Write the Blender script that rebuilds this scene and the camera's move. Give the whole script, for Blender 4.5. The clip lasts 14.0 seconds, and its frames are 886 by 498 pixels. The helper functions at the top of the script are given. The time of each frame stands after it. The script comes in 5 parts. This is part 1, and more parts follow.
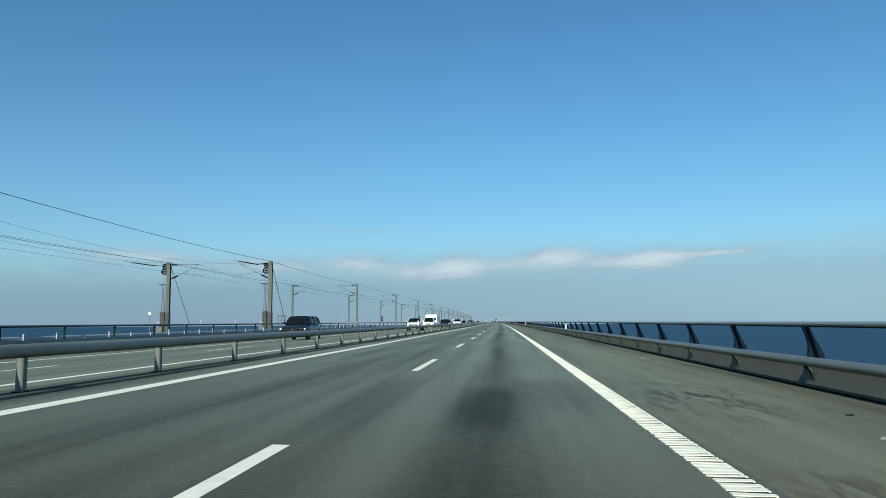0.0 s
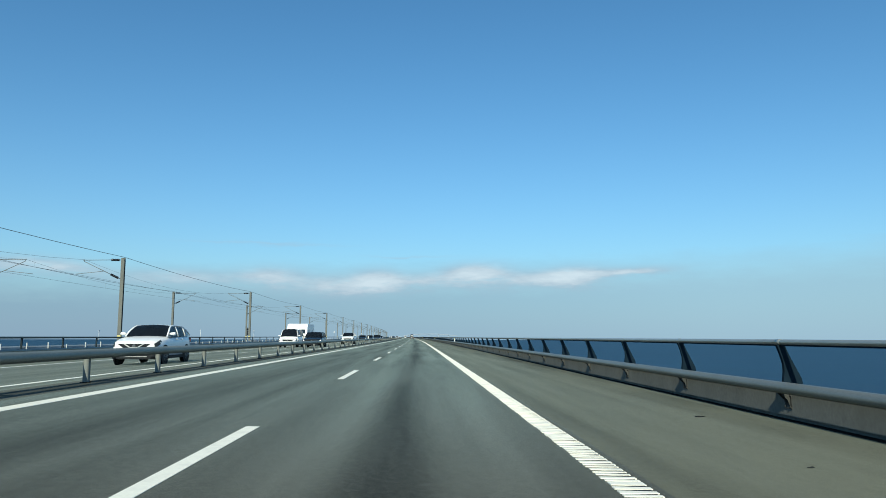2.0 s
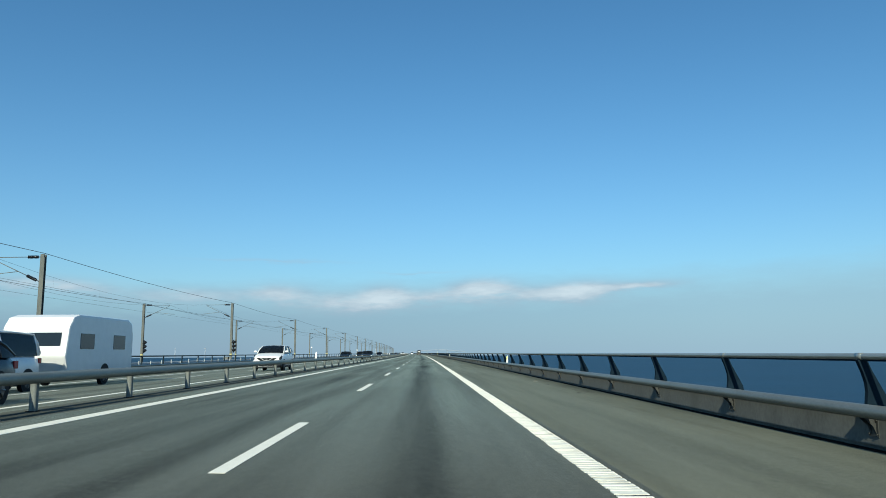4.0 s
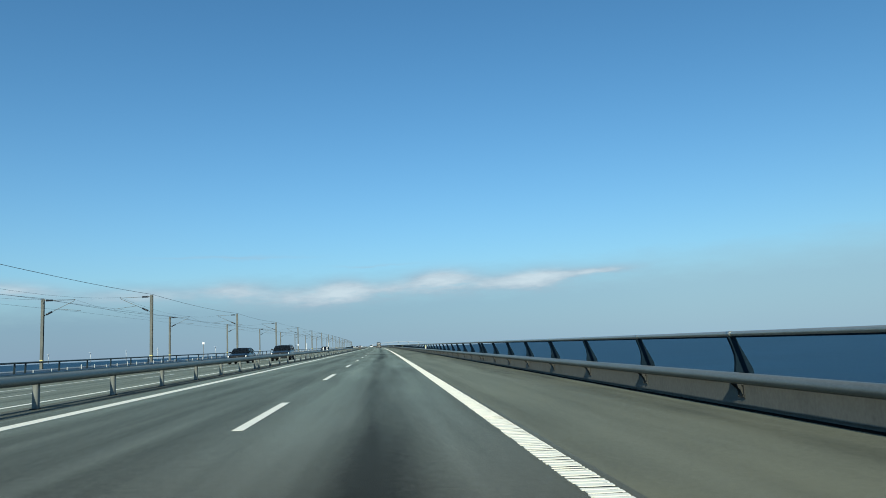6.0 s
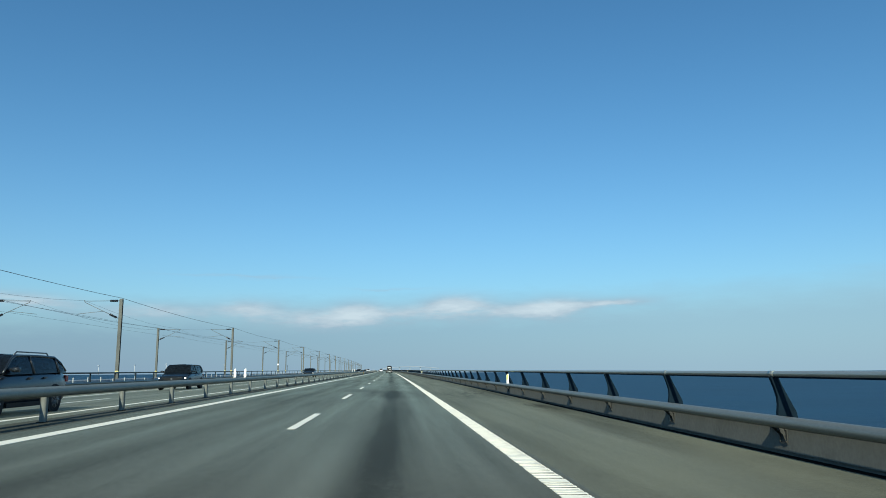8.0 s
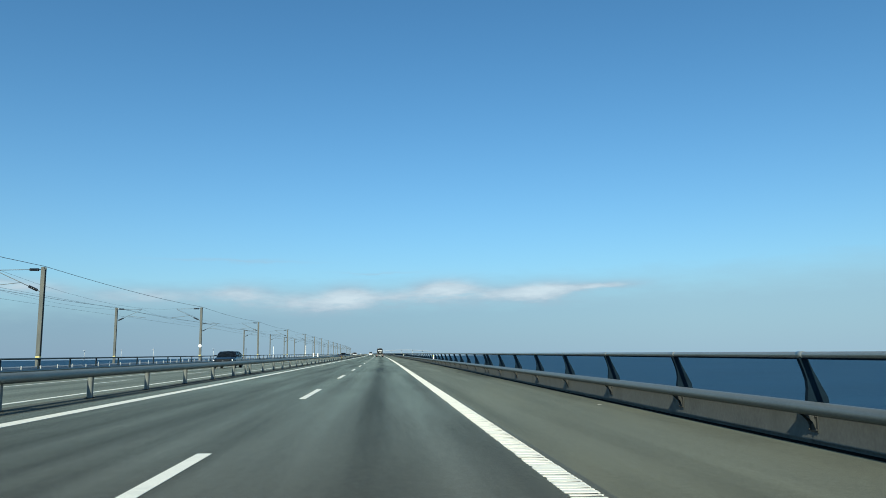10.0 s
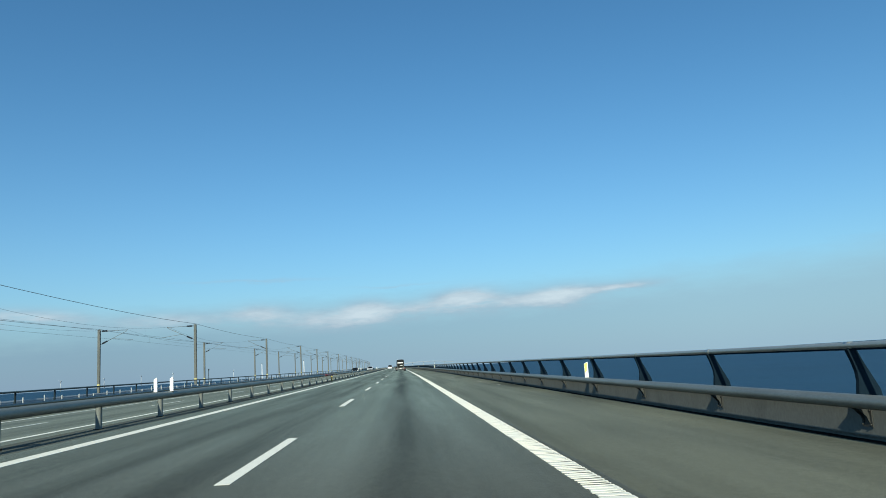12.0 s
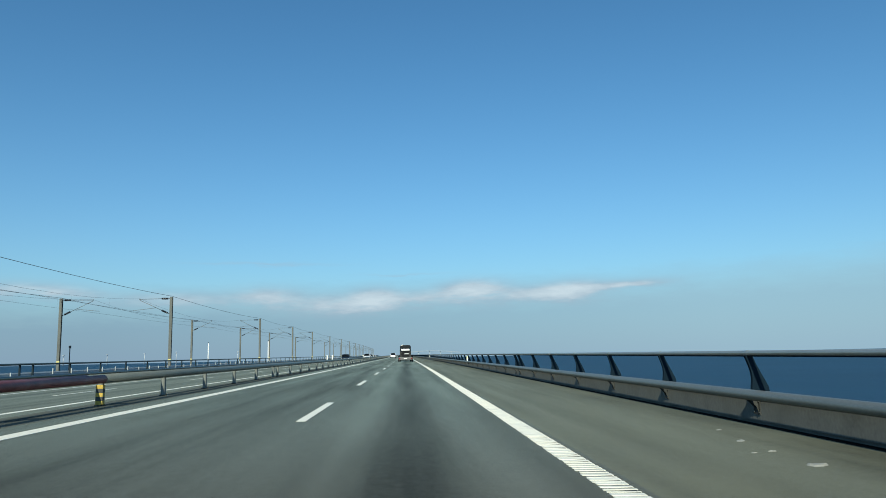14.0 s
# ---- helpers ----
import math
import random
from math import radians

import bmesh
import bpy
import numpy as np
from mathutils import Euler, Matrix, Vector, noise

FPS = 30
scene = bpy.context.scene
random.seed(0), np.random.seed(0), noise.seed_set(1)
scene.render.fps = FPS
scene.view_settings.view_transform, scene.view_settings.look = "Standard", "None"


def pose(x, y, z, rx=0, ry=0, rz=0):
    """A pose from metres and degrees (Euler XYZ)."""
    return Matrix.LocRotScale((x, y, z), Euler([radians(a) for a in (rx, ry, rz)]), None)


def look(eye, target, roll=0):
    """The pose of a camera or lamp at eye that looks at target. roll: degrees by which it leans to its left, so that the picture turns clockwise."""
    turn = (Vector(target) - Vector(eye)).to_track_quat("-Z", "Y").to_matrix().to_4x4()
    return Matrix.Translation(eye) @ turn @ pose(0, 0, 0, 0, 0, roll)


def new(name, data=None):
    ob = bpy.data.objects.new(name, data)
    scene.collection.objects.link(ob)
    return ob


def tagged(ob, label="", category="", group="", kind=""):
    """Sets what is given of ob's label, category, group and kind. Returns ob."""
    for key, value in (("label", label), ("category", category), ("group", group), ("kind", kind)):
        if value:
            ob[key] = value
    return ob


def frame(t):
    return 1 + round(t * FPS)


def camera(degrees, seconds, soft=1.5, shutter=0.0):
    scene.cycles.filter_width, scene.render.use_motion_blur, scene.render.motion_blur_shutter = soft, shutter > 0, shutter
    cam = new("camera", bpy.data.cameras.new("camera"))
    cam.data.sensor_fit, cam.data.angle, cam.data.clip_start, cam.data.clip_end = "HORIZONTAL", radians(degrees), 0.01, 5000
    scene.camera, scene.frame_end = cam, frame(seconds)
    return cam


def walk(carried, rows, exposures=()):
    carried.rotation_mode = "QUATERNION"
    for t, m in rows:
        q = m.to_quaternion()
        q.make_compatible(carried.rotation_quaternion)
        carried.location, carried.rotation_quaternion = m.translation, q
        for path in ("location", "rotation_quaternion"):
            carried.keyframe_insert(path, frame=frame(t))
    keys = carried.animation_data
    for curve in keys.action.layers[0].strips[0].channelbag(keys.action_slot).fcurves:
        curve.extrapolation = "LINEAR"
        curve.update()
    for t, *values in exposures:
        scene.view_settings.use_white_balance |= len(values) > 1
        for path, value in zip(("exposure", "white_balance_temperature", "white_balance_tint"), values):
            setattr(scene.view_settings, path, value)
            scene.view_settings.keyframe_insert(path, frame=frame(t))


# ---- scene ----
# ---------------------------------------------------------------- camera
cam = camera(62.1, 14.0, soft=0.9, shutter=0.0)
PATH = [
    (0, pose(1.990, 0.32, 0.966, 95.65, 0.35, 4.71)),
    (0.5, pose(1.962, 14.65, 0.968, 96.47, -1.49, 2.02)),
    (1, pose(1.985, 29.10, 0.977, 96.54, -0.37, -0.61)),
    (1.5, pose(1.962, 43.49, 0.956, 96.53, -0.34, -1.86)),
    (2, pose(1.920, 57.76, 0.959, 96.81, -0.12, -1.73)),
    (4.5, pose(1.615, 129.03, 0.978, 98.16, 0.41, -1.08)),
    (5, pose(1.571, 143.22, 0.983, 98.31, 0.24, -1.44)),
    (5.5, pose(1.529, 157.32, 0.961, 98.60, 1.12, -2.26)),
    (6, pose(1.459, 171.36, 0.954, 97.26, 2.55, -4.12)),
    (6.5, pose(1.345, 185.44, 0.966, 98.28, 1.84, -4.75)),
    (7, pose(1.201, 199.47, 0.974, 98.57, -0.17, -5.11)),
    (7.5, pose(1.061, 213.46, 0.978, 99.04, -0.10, -4.03)),
    (8, pose(0.899, 227.47, 0.979, 99.30, 0.32, -3.23)),
    (8.5, pose(0.745, 241.46, 0.982, 100.18, 0.21, -3.72)),
    (11, pose(0.067, 311.11, 0.964, 96.80, 1.94, -4.13)),
    (11.5, pose(-0.151, 325.05, 0.982, 97.14, 4.36, -3.31)),
    (12, pose(-0.361, 338.90, 0.980, 98.84, 3.53, -2.24)),
    (12.5, pose(-0.616, 352.67, 0.985, 99.03, 3.15, -2.42)),
    (13, pose(-0.827, 366.45, 0.979, 98.64, 2.77, -2.01)),
    (13.5, pose(-1.044, 380.19, 0.981, 98.35, 2.58, -1.87)),
    (14, pose(-1.262, 393.90, 0.979, 98.11, 1.16, -1.81)),
]
walk(cam, PATH, exposures=[(0, 0.0, 6900, -2), (0.5, 0.22, 6900, -2), (1.5, 0.2, 6900, -2), (2, 0.12, 6900, -2), (4.5, 0.06, 6900, -2), (6, 0.03, 6900, -2), (8.5, 0.05, 6900, -2), (11, 0.1, 6900, -2), (12, 0.04, 6900, -2), (14, 0.0, 6900, -2)])

# ---------------------------------------------------------------- light
SUN_FROM = Vector((-0.3, -1.5, 1.0)).normalized()
sun = new("sun", bpy.data.lights.new("sun", "SUN"))
sun.data.energy, sun.data.angle, sun.data.color = 5.0, radians(0.55), (1.0, 0.952, 0.85)
sun.matrix_world = look(SUN_FROM * 50, (0, 0, 0))

world = bpy.data.worlds.new("world")
scene.world = world
world.use_nodes = True
wt = world.node_tree
wt.nodes.clear()


def link(tree, a, b):
    tree.links.new(a, b)


def mth(tree, op, a, b=None, c=None):
    n = tree.nodes.new("ShaderNodeMath")
    n.operation = op
    for i, v in enumerate((a, b, c)):
        if v is None:
            continue
        if isinstance(v, (int, float)):
            n.inputs[i].default_value = v
        else:
            link(tree, v, n.inputs[i])
    return n.outputs[0]


def mixc(tree, fac, a, b):
    n = tree.nodes.new("ShaderNodeMix")
    n.data_type = "RGBA"
    for key, v in ((0, fac), (6, a), (7, b)):
        if isinstance(v, (int, float)):
            n.inputs[key].default_value = v
        elif isinstance(v, tuple):
            n.inputs[key].default_value = (*v, 1)
        else:
            link(tree, v, n.inputs[key])
    return n.outputs[2]


def build_world():
    coord = wt.nodes.new("ShaderNodeTexCoord")
    sep = wt.nodes.new("ShaderNodeSeparateXYZ")
    link(wt, coord.outputs["Generated"], sep.inputs[0])
    x, y, z = sep.outputs
    comb = wt.nodes.new("ShaderNodeCombineXYZ")
    link(wt, x, comb.inputs[0]), link(wt, y, comb.inputs[1])
    link(wt, mth(wt, "MAXIMUM", z, 0.012), comb.inputs[2])
    sky = wt.nodes.new("ShaderNodeTexSky")
    sky.sky_type, sky.sun_disc = "NISHITA", False
    sky.sun_elevation = math.asin(SUN_FROM.z)
    sky.sun_rotation = math.atan2(SUN_FROM.x, SUN_FROM.y)
    sky.air_density, sky.dust_density, sky.ozone_density, sky.altitude = 1.0, 0.1, 3.0, 0
    link(wt, comb.outputs[0], sky.inputs[0])
    # low cloud bank: degrees of azimuth (from +y to +x) and elevation
    az = mth(wt, "MULTIPLY", mth(wt, "ARCTAN2", x, y), 57.2958)
    el = mth(wt, "MULTIPLY", mth(wt, "ARCSINE", z), 57.2958)
    nz = wt.nodes.new("ShaderNodeTexNoise")
    cv = wt.nodes.new("ShaderNodeCombineXYZ")
    link(wt, mth(wt, "MULTIPLY", az, 0.28), cv.inputs[0]), link(wt, mth(wt, "MULTIPLY", el, 1.1), cv.inputs[1])
    link(wt, cv.outputs[0], nz.inputs["Vector"])
    nz.inputs["Scale"].default_value, nz.inputs["Detail"].default_value, nz.inputs["Roughness"].default_value = 1.0, 7, 0.62
    wob = mth(wt, "SUBTRACT", nz.outputs["Fac"], 0.5)

    def puff(a, e, sa, se, weight, tilt=0.0):
        da = mth(wt, "SUBTRACT", az, a)
        de = mth(wt, "SUBTRACT", mth(wt, "SUBTRACT", el, e), mth(wt, "MULTIPLY", da, tilt))
        de = mth(wt, "ADD", de, mth(wt, "MULTIPLY", wob, 0.9))
        d2 = mth(wt, "ADD", mth(wt, "POWER", mth(wt, "ABSOLUTE", mth(wt, "DIVIDE", da, sa)), 2.0), mth(wt, "POWER", mth(wt, "ABSOLUTE", mth(wt, "DIVIDE", de, se)), 2.0))
        return mth(wt, "MULTIPLY", mth(wt, "EXPONENT", mth(wt, "MULTIPLY", d2, -1.0)), weight)

    total = None
    for p in CLOUDS:
        v = puff(*p)
        total = v if total is None else mth(wt, "ADD", total, v)
    dens = mth(wt, "MULTIPLY", total, mth(wt, "ADD", mth(wt, "MULTIPLY", nz.outputs["Fac"], 2.4), -0.25))
    dens = mth(wt, "MINIMUM", mth(wt, "MAXIMUM", dens, 0.0), 0.9)
    fine = wt.nodes.new("ShaderNodeTexNoise")
    link(wt, cv.outputs[0], fine.inputs["Vector"])
    fine.inputs["Scale"].default_value, fine.inputs["Detail"].default_value, fine.inputs["Roughness"].default_value = 2.6, 6, 0.6
    lit = mth(wt, "ADD", mth(wt, "MULTIPLY", mth(wt, "SUBTRACT", total, 0.35), 0.9), mth(wt, "MULTIPLY", mth(wt, "SUBTRACT", fine.outputs["Fac"], 0.5), 1.0))
    lit = mth(wt, "MINIMUM", mth(wt, "MAXIMUM", lit, 0.0), 1.0)
    cloud = mixc(wt, lit, CLOUD_SHADE, CLOUD_COLOUR)
    # thin haze over the water
    clear = wt.nodes.new("ShaderNodeVectorMath")
    clear.operation = "MULTIPLY"
    clear.inputs[1].default_value = SKY_TINT
    link(wt, sky.outputs[0], clear.inputs[0])
    hz = mth(wt, "EXPONENT", mth(wt, "MULTIPLY", mth(wt, "MAXIMUM", el, 0.0), -0.17))
    haze = mixc(wt, mth(wt, "MULTIPLY", hz, 0.95), clear.outputs[0], HAZE)
    # even, shaded underside of the bank, with a ragged top
    top = mth(wt, "ADD", mth(wt, "MULTIPLY", wob, 2.0), mth(wt, "ADD", mth(wt, "MULTIPLY", az, 0.03), BANK_TOP))
    bank = mth(wt, "ADD", mth(wt, "MULTIPLY", mth(wt, "SUBTRACT", top, el), 0.32), 0.25)
    bank = mth(wt, "MINIMUM", mth(wt, "MAXIMUM", bank, 0.0), 1.0)
    side = mth(wt, "MINIMUM", mth(wt, "MAXIMUM", mth(wt, "MULTIPLY_ADD", az, 0.022, 0.5), 0.0), 1.0)
    under = mixc(wt, side, BANK_EAST, BANK_WEST)
    bank = mth(wt, "MULTIPLY", mth(wt, "SMOOTH_MIN", bank, 1.0, 0.3), BANK_COVER)
    col = mixc(wt, dens, mixc(wt, bank, haze, under), cloud)
    bg = wt.nodes.new("ShaderNodeBackground")
    bg.inputs["Strength"].default_value = SKY_STRENGTH
    link(wt, col, bg.inputs[0])
    out = wt.nodes.new("ShaderNodeOutputWorld")
    link(wt, bg.outputs[0], out.inputs[0])


SKY_STRENGTH = 0.10
SKY_TINT = (0.565, 1.005, 1.285)
HAZE = (3.65, 4.15, 5.45)
BANK_EAST, BANK_WEST, BANK_TOP, BANK_COVER = (2.15, 3.4, 5.2), (3.1, 4.85, 6.8), 5.2, 0.8
CLOUD_COLOUR = (6.2, 7.1, 8.7)
CLOUD_SHADE = (3.7, 4.8, 6.5)
CLOUDS = [  # azimuth, elevation, half widths, weight, tilt
    (-6.6, 3.9, 3.6, 0.85, 0.75, 0.03), (-3.4, 4.3, 1.8, 0.85, 1.0, 0.04), (0.2, 4.4, 2.6, 0.6, 0.6, 0.02), (4.3, 4.9, 2.5, 0.75, 1.3, 0.03), (8.0, 4.5, 2.2, 0.5, 0.55, 0.03), (-12.0, 7.0, 4.5, 0.13, 0.35, 0.0), (-1.0, 6.2, 3.0, 0.1, 0.22, 0.01),
    (11.4, 4.65, 2.5, 0.65, 1.3, 0.06), (15.8, 4.95, 2.8, 0.3, 0.95, 0.05),
    (-11.5, 4.5, 2.4, 0.75, 0.85, 0.0), (-18.0, 4.3, 4.0, 0.6, 0.75, 0.02), (-27.0, 4.8, 4.0, 0.55, 0.95, -0.03), (2.0, 3.9, 14.0, 0.6, 0.2, 0.0),
]
build_world()


# ---------------------------------------------------------------- materials
CURVE = 25000.0        # radius of the long left-hand curve that the whole bridge follows


def mat(name, base, rough=0.6, metal=0.0, var=0.25, scale=3.0, fine=60.0, bump=0.0, stretch=(1, 1, 1), dirt=None, spec=0.5, rand=0.0):
    """A principled material with two scales of colour variation and fine relief."""
    m = bpy.data.materials.new(name)
    m.use_nodes = True
    t = m.node_tree
    bs = t.nodes["Principled BSDF"]
    co = t.nodes.new("ShaderNodeNewGeometry")
    mp = t.nodes.new("ShaderNodeMapping")
    mp.inputs["Scale"].default_value = stretch
    link(t, co.outputs["Position"], mp.inputs[0])
    n1 = t.nodes.new("ShaderNodeTexNoise")
    n1.inputs["Scale"].default_value, n1.inputs["Detail"].default_value = scale, 5
    n2 = t.nodes.new("ShaderNodeTexNoise")
    n2.inputs["Scale"].default_value, n2.inputs["Detail"].default_value = fine, 3
    link(t, mp.outputs[0], n1.inputs["Vector"]), link(t, mp.outputs[0], n2.inputs["Vector"])
    f = mth(t, "ADD", mth(t, "MULTIPLY", n1.outputs["Fac"], 0.65), mth(t, "MULTIPLY", n2.outputs["Fac"], 0.35))
    lo = tuple(max(0, c * (1 - var)) for c in base)
    hi = tuple(min(1, c * (1 + var)) for c in base)
    mr = t.nodes.new("ShaderNodeMapRange")
    mr.inputs["From Min"].default_value, mr.inputs["From Max"].default_value = 0.32, 0.68
    link(t, f, mr.inputs["Value"])
    col = mixc(t, mr.outputs[0], lo, hi)
    if rand:
        oi = t.nodes.new("ShaderNodeObjectInfo")
        col = mixc(t, mth(t, "MULTIPLY", oi.outputs["Random"], rand), col, tuple(c * 0.55 for c in base))
    if dirt:
        dr = t.nodes.new("ShaderNodeMapRange")
        dr.inputs["From Min"].default_value, dr.inputs["From Max"].default_value = 0.5, 0.72
        link(t, n1.outputs["Fac"], dr.inputs["Value"])
        col = mixc(t, mth(t, "MULTIPLY", dr.outputs[0], 0.7), col, dirt)
    link(t, col, bs.inputs["Base Color"])
    bs.inputs["Roughness"].default_value, bs.inputs["Metallic"].default_value = rough, metal
    bs.inputs["Specular IOR Level"].default_value = spec
    if bump:
        b = t.nodes.new("ShaderNodeBump")
        b.inputs["Strength"].default_value, b.inputs["Distance"].default_value = bump, 0.01
        link(t, n2.outputs["Fac"], b.inputs["Height"]), link(t, b.outputs[0], bs.inputs["Normal"])
    return m


def asphalt(name, base, tracks, streak=0.35, tint=None, stains=(), scuffs=(), sheen=0.4):
    """Worn asphalt: fine chippings, long streaks along the lanes, polished wheel tracks and darkened bands at the given
    x.
    """
    m = bpy.data.materials.new(name)
    m.use_nodes = True
    t = m.node_tree
    bs = t.nodes["Principled BSDF"]
    geo = t.nodes.new("ShaderNodeNewGeometry")
    sep = t.nodes.new("ShaderNodeSeparateXYZ")
    link(t, geo.outputs["Position"], sep.inputs[0])
    # across the road and along it
    across = mth(t, "ADD", sep.outputs[0], mth(t, "MULTIPLY", mth(t, "MULTIPLY", sep.outputs[1], sep.outputs[1]), 0.5 / CURVE))
    along = sep.outputs[1]
    place = t.nodes.new("ShaderNodeCombineXYZ")
    link(t, across, place.inputs[0]), link(t, along, place.inputs[1]), link(t, sep.outputs[2], place.inputs[2])

    def nz(sx, sy, scale, detail=4, rough=0.5):
        mp = t.nodes.new("ShaderNodeMapping")
        mp.inputs["Scale"].default_value = (sx, sy, 1)
        link(t, place.outputs[0], mp.inputs[0])
        n = t.nodes.new("ShaderNodeTexNoise")
        n.inputs["Scale"].default_value, n.inputs["Detail"].default_value, n.inputs["Roughness"].default_value = scale, detail, rough
        link(t, mp.outputs[0], n.inputs["Vector"])
        return n.outputs["Fac"]

    long = nz(1.0, 0.035, 1.6, 4)
    patch = nz(0.35, 0.12, 1.0, 3)
    chips = nz(1, 1, 85, 2)
    grit = nz(1, 1, 14, 4, 0.7)
    v = mth(t, "MULTIPLY", mth(t, "SUBTRACT", long, 0.5), 2.4 * streak)
    v = mth(t, "ADD", v, mth(t, "MULTIPLY", mth(t, "SUBTRACT", patch, 0.5), 0.7 * streak))
    v = mth(t, "ADD", v, mth(t, "MULTIPLY", mth(t, "SUBTRACT", grit, 0.5), 0.7))
    v = mth(t, "ADD", v, mth(t, "MULTIPLY", mth(t, "SUBTRACT", chips, 0.5), 0.7))
    for x0, width, amount in tracks:
        d = mth(t, "DIVIDE", mth(t, "SUBTRACT", across, x0), width)
        g = mth(t, "EXPONENT", mth(t, "MULTIPLY", mth(t, "MULTIPLY", d, d), -1.0))
        g = mth(t, "MULTIPLY", g, mth(t, "ADD", mth(t, "MULTIPLY", patch, 0.7), 0.65))
        v = mth(t, "ADD", v, mth(t, "MULTIPLY", g, amount))
    for x0, y0, rx, ry, amount in stains:
        dx = mth(t, "POWER", mth(t, "ABSOLUTE", mth(t, "DIVIDE", mth(t, "SUBTRACT", across, x0), rx)), 4.0)
        dy = mth(t, "POWER", mth(t, "ABSOLUTE", mth(t, "DIVIDE", mth(t, "SUBTRACT", along, y0), ry)), 4.0)
        g = mth(t, "EXPONENT", mth(t, "MULTIPLY", mth(t, "ADD", dx, dy), -1.0))
        g = mth(t, "MULTIPLY", g, mth(t, "ADD", mth(t, "MULTIPLY", mth(t, "ADD", patch, grit), 0.6), 0.35))
        v = mth(t, "ADD", v, mth(t, "MULTIPLY", g, amount))
    k = mth(t, "MAXIMUM", mth(t, "ADD", v, 1.0), 0.3)
    vm = t.nodes.new("ShaderNodeVectorMath")
    vm.operation = "SCALE"
    vm.inputs[0].default_value = base
    link(t, k, vm.inputs["Scale"])
    col = vm.outputs[0]
    if tint:
        sand = nz(0.5, 0.09, 1.3, 5, 0.6)
        mr = t.nodes.new("ShaderNodeMapRange")
        mr.inputs["From Min"].default_value, mr.inputs["From Max"].default_value = 0.42, 0.66
        link(t, sand, mr.inputs["Value"])
        col = mixc(t, mth(t, "MULTIPLY", mr.outputs[0], 0.8), col, tint)
    if scuffs:
        mp = t.nodes.new("ShaderNodeMapping")
        mp.inputs["Rotation"].default_value, mp.inputs["Scale"].default_value = (0, 0, radians(-38)), (2.6, 0.55, 1)
        link(t, place.outputs[0], mp.inputs[0])
        rag = t.nodes.new("ShaderNodeTexNoise")
        rag.inputs["Scale"].default_value, rag.inputs["Detail"].default_value, rag.inputs["Roughness"].default_value = 1.3, 6, 0.62
        rag.inputs["Distortion"].default_value = 0.8
        link(t, mp.outputs[0], rag.inputs["Vector"])
        rag = mth(t, "MINIMUM", mth(t, "MAXIMUM", mth(t, "MULTIPLY", mth(t, "SUBTRACT", rag.outputs["Fac"], 0.47), 7.0), 0.0), 1.0)
        worn = 1.0
    for x0, y0, rx, ry, amount in scuffs:
        dx = mth(t, "POWER", mth(t, "ABSOLUTE", mth(t, "DIVIDE", mth(t, "SUBTRACT", across, x0), rx)), 2.0)
        dy = mth(t, "POWER", mth(t, "ABSOLUTE", mth(t, "DIVIDE", mth(t, "SUBTRACT", along, y0), ry)), 2.0)
        g = mth(t, "MULTIPLY", mth(t, "EXPONENT", mth(t, "MULTIPLY", mth(t, "ADD", dx, dy), -1.0)), rag)
        worn = mth(t, "ADD", mth(t, "MULTIPLY", g, amount), worn)
    if scuffs:
        dirty = t.nodes.new("ShaderNodeVectorMath")
        dirty.operation = "SCALE"
        link(t, col, dirty.inputs[0]), link(t, worn, dirty.inputs["Scale"])
        col = dirty.outputs[0]
    link(t, col, bs.inputs["Base Color"])
    bs.inputs["Roughness"].default_value = 0.66
    bs.inputs["Specular IOR Level"].default_value = 0.03
    bs.inputs["Diffuse Roughness"].default_value = 1.0
    bs.inputs["Sheen Roughness"].default_value = 0.2
    dust = mth(t, "MULTIPLY", k, sheen)
    if scuffs:
        dust = mth(t, "MULTIPLY", dust, worn)
    link(t, mth(t, "MINIMUM", mth(t, "MAXIMUM", dust, 0.0), 1.0), bs.inputs["Sheen Weight"])
    bs.inputs["Sheen Tint"].default_value = (0.97, 0.9, 0.68, 1)
    b = t.nodes.new("ShaderNodeBump")
    b.inputs["Strength"].default_value, b.inputs["Distance"].default_value = 0.5, 0.004
    link(t, chips, b.inputs["Height"]), link(t, b.outputs[0], bs.inputs["Normal"])
    return m


